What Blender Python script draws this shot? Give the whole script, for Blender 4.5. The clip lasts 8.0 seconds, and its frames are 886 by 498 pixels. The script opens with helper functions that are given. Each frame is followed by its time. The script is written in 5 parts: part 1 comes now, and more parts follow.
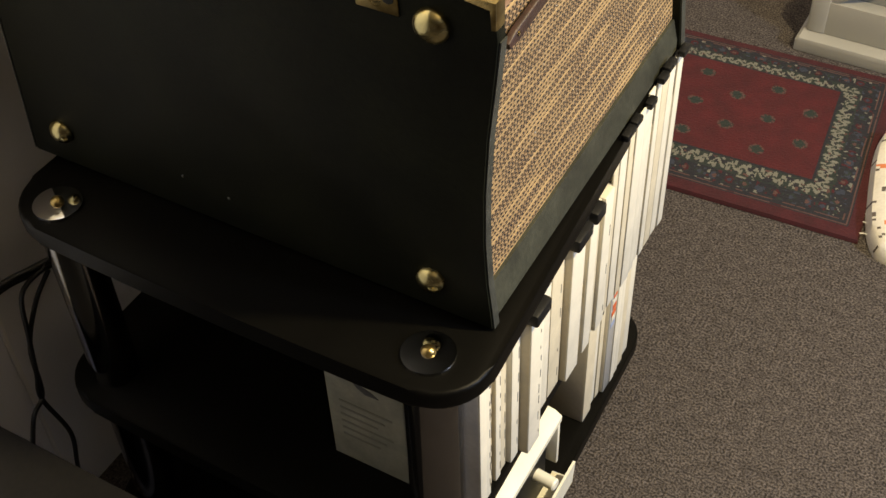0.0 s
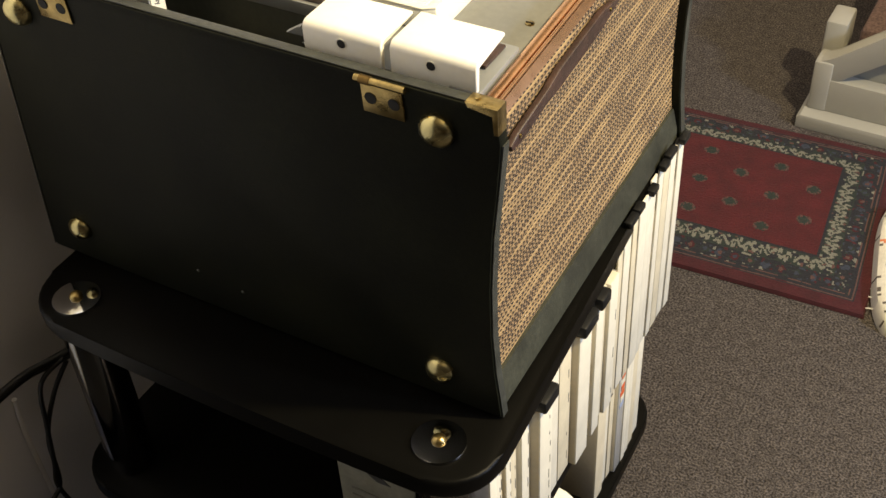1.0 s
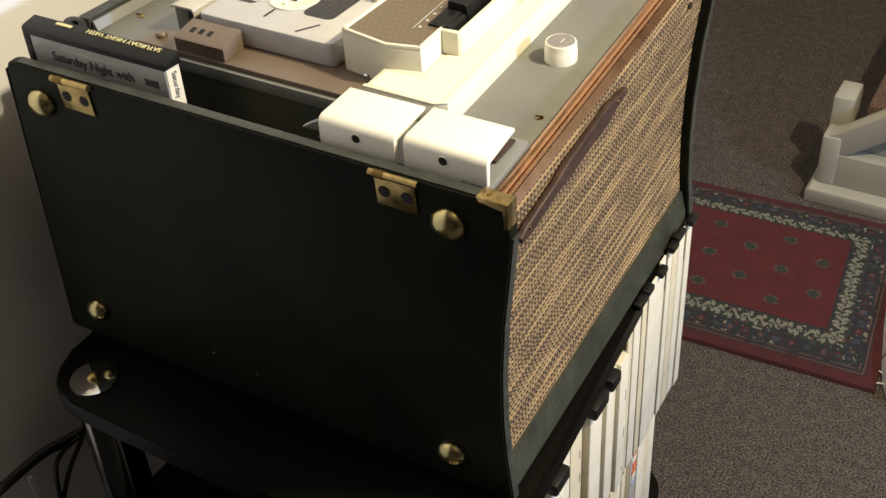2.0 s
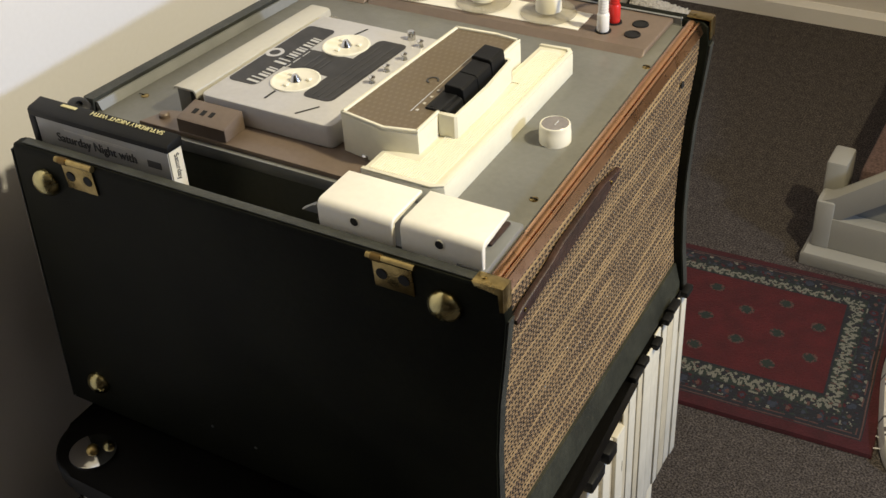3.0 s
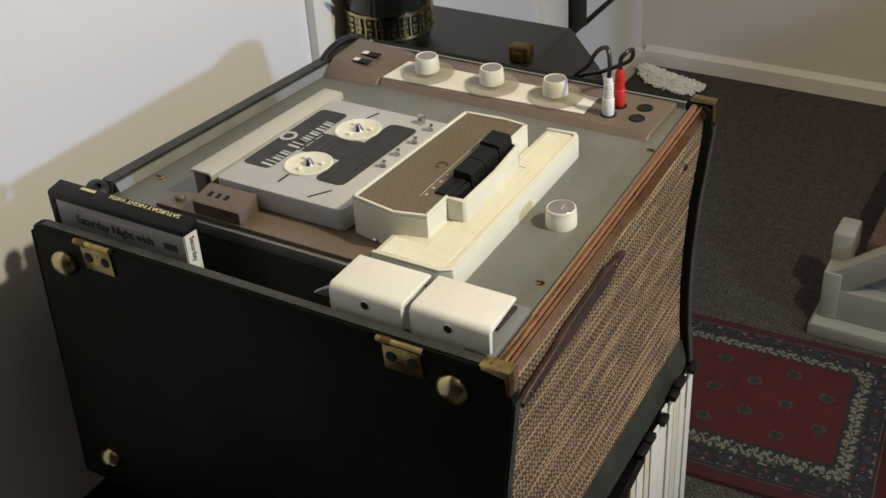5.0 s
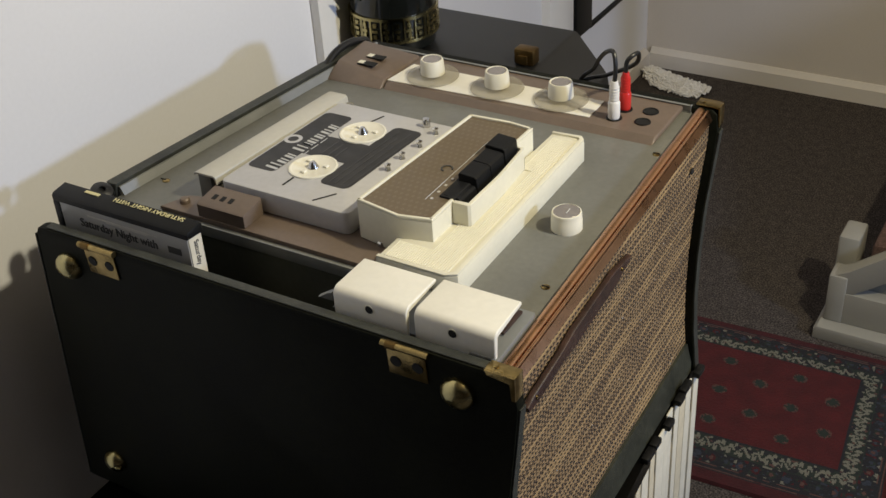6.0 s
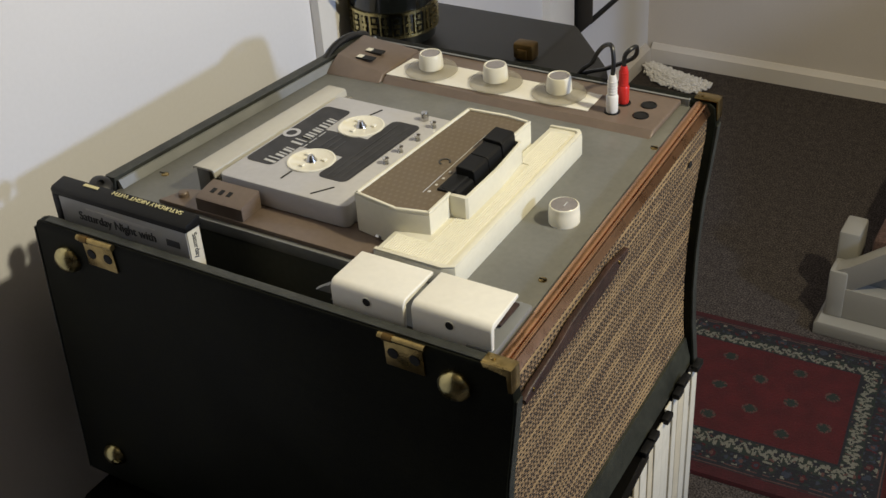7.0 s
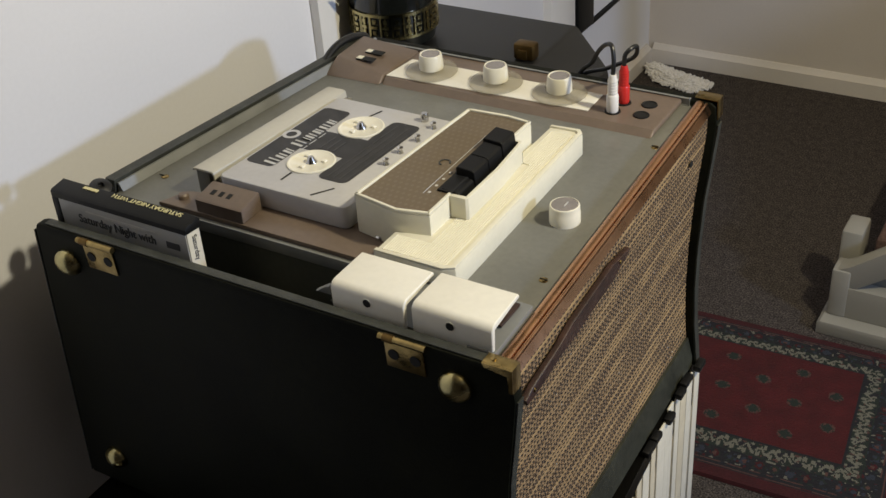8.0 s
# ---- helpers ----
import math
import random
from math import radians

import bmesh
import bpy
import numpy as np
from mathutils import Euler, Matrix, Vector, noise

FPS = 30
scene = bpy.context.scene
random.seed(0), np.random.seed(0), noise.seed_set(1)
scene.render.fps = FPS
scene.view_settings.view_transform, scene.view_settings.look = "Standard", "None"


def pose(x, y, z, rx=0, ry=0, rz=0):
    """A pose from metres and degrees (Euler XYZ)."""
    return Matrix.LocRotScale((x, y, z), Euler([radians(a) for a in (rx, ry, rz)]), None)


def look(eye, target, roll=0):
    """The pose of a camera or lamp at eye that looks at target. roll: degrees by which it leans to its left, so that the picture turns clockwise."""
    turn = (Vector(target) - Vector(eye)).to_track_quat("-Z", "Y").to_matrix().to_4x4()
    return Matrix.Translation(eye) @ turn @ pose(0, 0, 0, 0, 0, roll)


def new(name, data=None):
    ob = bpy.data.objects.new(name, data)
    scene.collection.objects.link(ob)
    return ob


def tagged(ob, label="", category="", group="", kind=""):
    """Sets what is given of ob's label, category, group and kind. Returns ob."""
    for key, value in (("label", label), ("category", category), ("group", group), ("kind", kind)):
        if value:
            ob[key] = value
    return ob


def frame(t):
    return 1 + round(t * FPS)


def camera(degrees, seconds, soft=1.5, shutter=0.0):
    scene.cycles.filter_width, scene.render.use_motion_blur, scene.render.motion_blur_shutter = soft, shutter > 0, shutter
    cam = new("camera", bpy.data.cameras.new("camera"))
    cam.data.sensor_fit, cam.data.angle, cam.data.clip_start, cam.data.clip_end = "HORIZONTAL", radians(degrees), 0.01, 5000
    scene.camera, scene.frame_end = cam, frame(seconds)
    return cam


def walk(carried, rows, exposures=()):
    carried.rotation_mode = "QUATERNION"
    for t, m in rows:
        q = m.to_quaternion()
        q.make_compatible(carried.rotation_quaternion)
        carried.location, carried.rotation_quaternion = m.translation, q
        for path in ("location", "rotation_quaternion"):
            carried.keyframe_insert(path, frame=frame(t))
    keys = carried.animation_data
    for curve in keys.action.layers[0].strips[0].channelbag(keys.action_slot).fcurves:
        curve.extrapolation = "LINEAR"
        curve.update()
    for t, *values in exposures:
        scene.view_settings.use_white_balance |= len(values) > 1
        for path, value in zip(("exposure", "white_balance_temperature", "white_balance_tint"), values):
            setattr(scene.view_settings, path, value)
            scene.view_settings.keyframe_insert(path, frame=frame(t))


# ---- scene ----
cam = camera(40.6, 8.0, soft=1.5)
PATH = [
    (0, (0.333, -0.523, 1.258), (-0.397, 0.685, -0.16), -2.5),
    (0.5, (0.336, -0.523, 1.273), (-0.419, 0.716, -0.104), -3.1),
    (1, (0.34, -0.527, 1.289), (-0.443, 0.742, -0.044), -3.7),
    (1.5, (0.341, -0.528, 1.302), (-0.469, 0.766, 0.01), -4.0),
    (3, (0.344, -0.525, 1.34), (-0.507, 0.843, 0.155), -3.8),
    (3.5, (0.343, -0.525, 1.35), (-0.515, 0.863, 0.194), -3.9),
    (4, (0.345, -0.528, 1.359), (-0.531, 0.873, 0.232), -3.7),
    (4.5, (0.351, -0.531, 1.365), (-0.534, 0.881, 0.259), -3.8),
    (6, (0.348, -0.527, 1.365), (-0.55, 0.882, 0.267), -3.9),
    (6.5, (0.352, -0.53, 1.366), (-0.547, 0.88, 0.268), -4.0),
    (7, (0.353, -0.528, 1.363), (-0.548, 0.877, 0.261), -4.0),
    (7.5, (0.353, -0.527, 1.362), (-0.549, 0.875, 0.258), -4.2),
    (8, (0.354, -0.526, 1.361), (-0.552, 0.878, 0.262), -4.4),
]
walk(cam, [(t, look(eye, target, roll)) for t, eye, target, roll in PATH],
     exposures=[(0, 0.80, 7900, 10), (0.5, 0.79, 7900, 10), (1, 0.77, 7650, 10), (1.5, 0.66, 7300, 10), (1.7, 0.60, 7200, 10), (2.8, 0.13, 6900, 10), (3.5, -0.14, 6700, 10), (4.5, -0.34, 6550, 10), (8, -0.38, 6500, 10)])

# ---- light ----
world = bpy.data.worlds.new("world")
scene.world = world
world.use_nodes = True
world.node_tree.nodes["Background"].inputs[0].default_value = (0.9, 0.8, 0.68, 1)
world.node_tree.nodes["Background"].inputs[1].default_value = 0.001


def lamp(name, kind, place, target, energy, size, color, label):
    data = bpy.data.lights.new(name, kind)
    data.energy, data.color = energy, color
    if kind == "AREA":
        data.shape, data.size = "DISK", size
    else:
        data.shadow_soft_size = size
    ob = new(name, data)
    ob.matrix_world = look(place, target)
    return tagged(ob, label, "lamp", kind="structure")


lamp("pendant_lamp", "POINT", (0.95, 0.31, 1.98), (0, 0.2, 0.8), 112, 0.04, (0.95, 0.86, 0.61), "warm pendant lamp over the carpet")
lamp("stair_lamp", "POINT", (2.05, 0.34, 1.42), (0, 0.2, 0.8), 134, 0.085, (0.44, 0.57, 0.88), "cool lamp beyond the stair side")


# ---- materials ----
def mat(name, color, rough=0.5, metal=0.0, spec=0.5, grain=0.0, grain_scale=200.0, stain=0.0, stain_scale=8.0, bump=0.0, bump_scale=300.0, coat=0.0, rough_var=0.0):
    """A surface with fine grain, larger stains and fine relief, all at real size."""
    m = bpy.data.materials.new(name)
    m.use_nodes = True
    nodes, links = m.node_tree.nodes, m.node_tree.links
    bsdf = nodes["Principled BSDF"]
    bsdf.inputs["Base Color"].default_value = (*color, 1)
    bsdf.inputs["Roughness"].default_value = rough
    bsdf.inputs["Metallic"].default_value = metal
    bsdf.inputs["Coat Weight"].default_value = coat
    bsdf.inputs["Specular IOR Level"].default_value = spec
    co = nodes.new("ShaderNodeTexCoord")

    def noise_at(scale, detail=3.0):
        n = nodes.new("ShaderNodeTexNoise")
        n.inputs["Scale"].default_value = scale
        n.inputs["Detail"].default_value = detail
        links.new(co.outputs["Object"], n.inputs["Vector"])
        return n.outputs["Fac"]

    value = None
    for amount, scale in ((grain, grain_scale), (stain, stain_scale)):
        if amount:
            r = nodes.new("ShaderNodeMapRange")
            r.inputs[1].default_value, r.inputs[2].default_value = 0.3, 0.7
            r.inputs[3].default_value, r.inputs[4].default_value = 1 - amount, 1 + amount
            links.new(noise_at(scale), r.inputs[0])
            if value is None:
                value = r.outputs[0]
            else:
                mul = nodes.new("ShaderNodeMath")
                mul.operation = "MULTIPLY"
                links.new(value, mul.inputs[0])
                links.new(r.outputs[0], mul.inputs[1])
                value = mul.outputs[0]
    if value is not None:
        sc = nodes.new("ShaderNodeVectorMath")
        sc.operation = "SCALE"
        sc.inputs[0].default_value = color
        links.new(value, sc.inputs["Scale"])
        links.new(sc.outputs[0], bsdf.inputs["Base Color"])
    if rough_var:
        r = nodes.new("ShaderNodeMapRange")
        r.inputs[1].default_value, r.inputs[2].default_value = 0.3, 0.7
        r.inputs[3].default_value, r.inputs[4].default_value = max(0.03, rough - rough_var), min(1, rough + rough_var)
        links.new(noise_at(35.0, 5.0), r.inputs[0])
        links.new(r.outputs[0], bsdf.inputs["Roughness"])
    if bump:
        b = nodes.new("ShaderNodeBump")
        b.inputs["Strength"].default_value = bump
        b.inputs["Distance"].default_value = 0.001
        links.new(noise_at(bump_scale, 4.0), b.inputs["Height"])
        links.new(b.outputs[0], bsdf.inputs["Normal"])
    return m


def math_node(nodes, links, op, a, b=None, c=None):
    n = nodes.new("ShaderNodeMath")
    n.operation = op
    for k, v in enumerate((a, b, c)):
        if v is None:
            continue
        if isinstance(v, (int, float)):
            n.inputs[k].default_value = v
        else:
            links.new(v, n.inputs[k])
    return n.outputs[0]


def grille_cloth():
    """Woven loudspeaker cloth: rows of dark zigzag stitches with straw-coloured slub threads between."""
    m = bpy.data.materials.new("grille_cloth")
    m.use_nodes = True
    nodes, links = m.node_tree.nodes, m.node_tree.links
    bsdf = nodes["Principled BSDF"]
    bsdf.inputs["Roughness"].default_value = 0.6
    co = nodes.new("ShaderNodeTexCoord")
    sep = nodes.new("ShaderNodeSeparateXYZ")
    links.new(co.outputs["Object"], sep.inputs[0])
    y, z = sep.outputs[1], sep.outputs[2]
    op = lambda *a: math_node(nodes, links, *a)
    row_pos = op("MULTIPLY", z, 1 / 0.0054)
    row = op("FLOOR", row_pos)
    inner = op("FRACT", row_pos)
    pick_row = nodes.new("ShaderNodeTexWhiteNoise")
    pick_row.noise_dimensions = "1D"
    links.new(row, pick_row.inputs["W"])
    # a straw thread along each row, swelling and thinning
    vec = nodes.new("ShaderNodeCombineXYZ")
    links.new(op("MULTIPLY", y, 16.0), vec.inputs[0])
    links.new(op("MULTIPLY", row, 7.31), vec.inputs[1])
    slub = nodes.new("ShaderNodeTexNoise")
    slub.inputs["Scale"].default_value, slub.inputs["Detail"].default_value = 1.0, 2.0
    links.new(vec.outputs[0], slub.inputs["Vector"])
    width = nodes.new("ShaderNodeMapRange")
    width.inputs[1].default_value, width.inputs[2].default_value, width.inputs[3].default_value, width.inputs[4].default_value = 0.36, 0.67, 0.02, 0.62
    links.new(op("ADD", slub.outputs["Fac"], op("MULTIPLY", op("SUBTRACT", pick_row.outputs["Value"], 0.5), 0.26)), width.inputs[0])
    even = op("LESS_THAN", inner, width.outputs[0])
    # rows of dark chevron stitches between the threads
    chevron = op("MULTIPLY", op("ABSOLUTE", op("SUBTRACT", inner, 0.62)), 1.2)
    wob = nodes.new("ShaderNodeTexNoise")
    wob.inputs["Scale"].default_value = 130.0
    links.new(co.outputs["Object"], wob.inputs["Vector"])
    stitch = op("GREATER_THAN", op("FRACT", op("ADD", op("ADD", op("MULTIPLY", y, 1 / 0.0056), chevron), op("ADD", pick_row.outputs["Value"], op("MULTIPLY", wob.outputs["Fac"], 0.7)))), 0.52)
    fine = nodes.new("ShaderNodeTexNoise")
    fine.inputs["Scale"].default_value, fine.inputs["Detail"].default_value = 420.0, 3.0
    links.new(co.outputs["Object"], fine.inputs["Vector"])
    straw = nodes.new("ShaderNodeMix")
    straw.data_type = "RGBA"
    straw.inputs[6].default_value, straw.inputs[7].default_value = (0.26, 0.165, 0.065, 1), (0.70, 0.465, 0.22, 1)
    links.new(fine.outputs["Fac"], straw.inputs[0])
    dark = nodes.new("ShaderNodeMix")
    dark.data_type = "RGBA"
    dark.inputs[6].default_value, dark.inputs[7].default_value = (0.014, 0.0090, 0.0065, 1), (0.245, 0.158, 0.085, 1)
    links.new(stitch, dark.inputs[0])
    pick = nodes.new("ShaderNodeMix")
    pick.data_type = "RGBA"
    links.new(even, pick.inputs[0])
    links.new(dark.outputs[2], pick.inputs[6])
    links.new(straw.outputs[2], pick.inputs[7])
    # glints on the threads, painted into the colour as scattered pale dots
    glint = nodes.new("ShaderNodeTexVoronoi")
    glint.inputs["Scale"].default_value = 62.0
    links.new(co.outputs["Object"], glint.inputs["Vector"])
    shine = op("LESS_THAN", glint.outputs["Distance"], 0.045)
    spark = nodes.new("ShaderNodeMix")
    spark.data_type = "RGBA"
    spark.inputs[7].default_value = (0.85, 0.8, 0.72, 1)
    links.new(op("MULTIPLY", shine, 0.8), spark.inputs[0])
    links.new(pick.outputs[2], spark.inputs[6])
    links.new(spark.outputs[2], bsdf.inputs["Base Color"])
    height = op("ADD", op("SINE", op("MULTIPLY", inner, 3.14159)), op("MULTIPLY", stitch, 0.5))
    b = nodes.new("ShaderNodeBump")
    b.inputs["Strength"].default_value, b.inputs["Distance"].default_value = 0.7, 0.0008
    links.new(height, b.inputs["Height"])
    links.new(b.outputs[0], bsdf.inputs["Normal"])
    return m


def carpet_material():
    m = bpy.data.materials.new("carpet")
    m.use_nodes = True
    nodes, links = m.node_tree.nodes, m.node_tree.links
    bsdf = nodes["Principled BSDF"]
    bsdf.inputs["Roughness"].default_value = 1.0
    bsdf.inputs["Specular IOR Level"].default_value = 0.1
    co = nodes.new("ShaderNodeTexCoord")

    def noise_at(scale, detail):
        n = nodes.new("ShaderNodeTexNoise")
        n.inputs["Scale"].default_value, n.inputs["Detail"].default_value = scale, detail
        links.new(co.outputs["Object"], n.inputs["Vector"])
        return n.outputs["Fac"]

    ramp = nodes.new("ShaderNodeValToRGB")
    e = ramp.color_ramp.elements
    e[0].position, e[0].color = 0.38, (0.029, 0.0250, 0.0225, 1)
    e[1].position, e[1].color = 0.64, (0.124, 0.105, 0.094, 1)
    links.new(noise_at(330.0, 3.0), ramp.inputs[0])
    tone = nodes.new("ShaderNodeMapRange")
    tone.inputs[1].default_value, tone.inputs[2].default_value, tone.inputs[3].default_value, tone.inputs[4].default_value = 0.3, 0.7, 0.8, 1.2
    links.new(noise_at(60.0, 5.0), tone.inputs[0])
    sc = nodes.new("ShaderNodeVectorMath")
    sc.operation = "SCALE"
    links.new(ramp.outputs[0], sc.inputs[0])
    links.new(tone.outputs[0], sc.inputs["Scale"])
    links.new(sc.outputs[0], bsdf.inputs["Base Color"])
    b = nodes.new("ShaderNodeBump")
    b.inputs["Strength"].default_value, b.inputs["Distance"].default_value = 0.9, 0.004
    links.new(noise_at(330.0, 3.0), b.inputs["Height"])
    links.new(b.outputs[0], bsdf.inputs["Normal"])
    return m


def dotted_brown():
    """Brown perforated plate with rows of paler lozenges."""
    m = mat("dotted_brown", (0.16, 0.115, 0.075), 0.5, 0.2)
    nodes, links = m.node_tree.nodes, m.node_tree.links
    bsdf = nodes["Principled BSDF"]
    co = nodes.new("ShaderNodeTexCoord")
    sep = nodes.new("ShaderNodeSeparateXYZ")
    links.new(co.outputs["Object"], sep.inputs[0])
    op = lambda *a: math_node(nodes, links, *a)
    u, v = op("MULTIPLY", sep.outputs[0], 190.0), op("MULTIPLY", sep.outputs[1], 150.0)
    a = op("ABSOLUTE", op("SUBTRACT", op("FRACT", op("ADD", u, op("MULTIPLY", op("FLOOR", v), 0.5))), 0.5))
    c = op("ABSOLUTE", op("SUBTRACT", op("FRACT", v), 0.5))
    dot = op("LESS_THAN", op("ADD", a, c), 0.33)
    mix = nodes.new("ShaderNodeMix")
    mix.data_type = "RGBA"
    mix.inputs[6].default_value, mix.inputs[7].default_value = (0.150, 0.113, 0.070, 1), (0.178, 0.139, 0.090, 1)
    links.new(dot, mix.inputs[0])
    links.new(mix.outputs[2], bsdf.inputs["Base Color"])
    return m


def clear_plastic():
    m = bpy.data.materials.new("clear_plastic")
    m.use_nodes = True
    nodes, links = m.node_tree.nodes, m.node_tree.links
    bsdf = nodes["Principled BSDF"]
    bsdf.inputs["Base Color"].default_value = (0.40, 0.36, 0.27, 1)
    bsdf.inputs["Roughness"].default_value = 0.06
    bsdf.inputs["Alpha"].default_value = 0.34
    return m


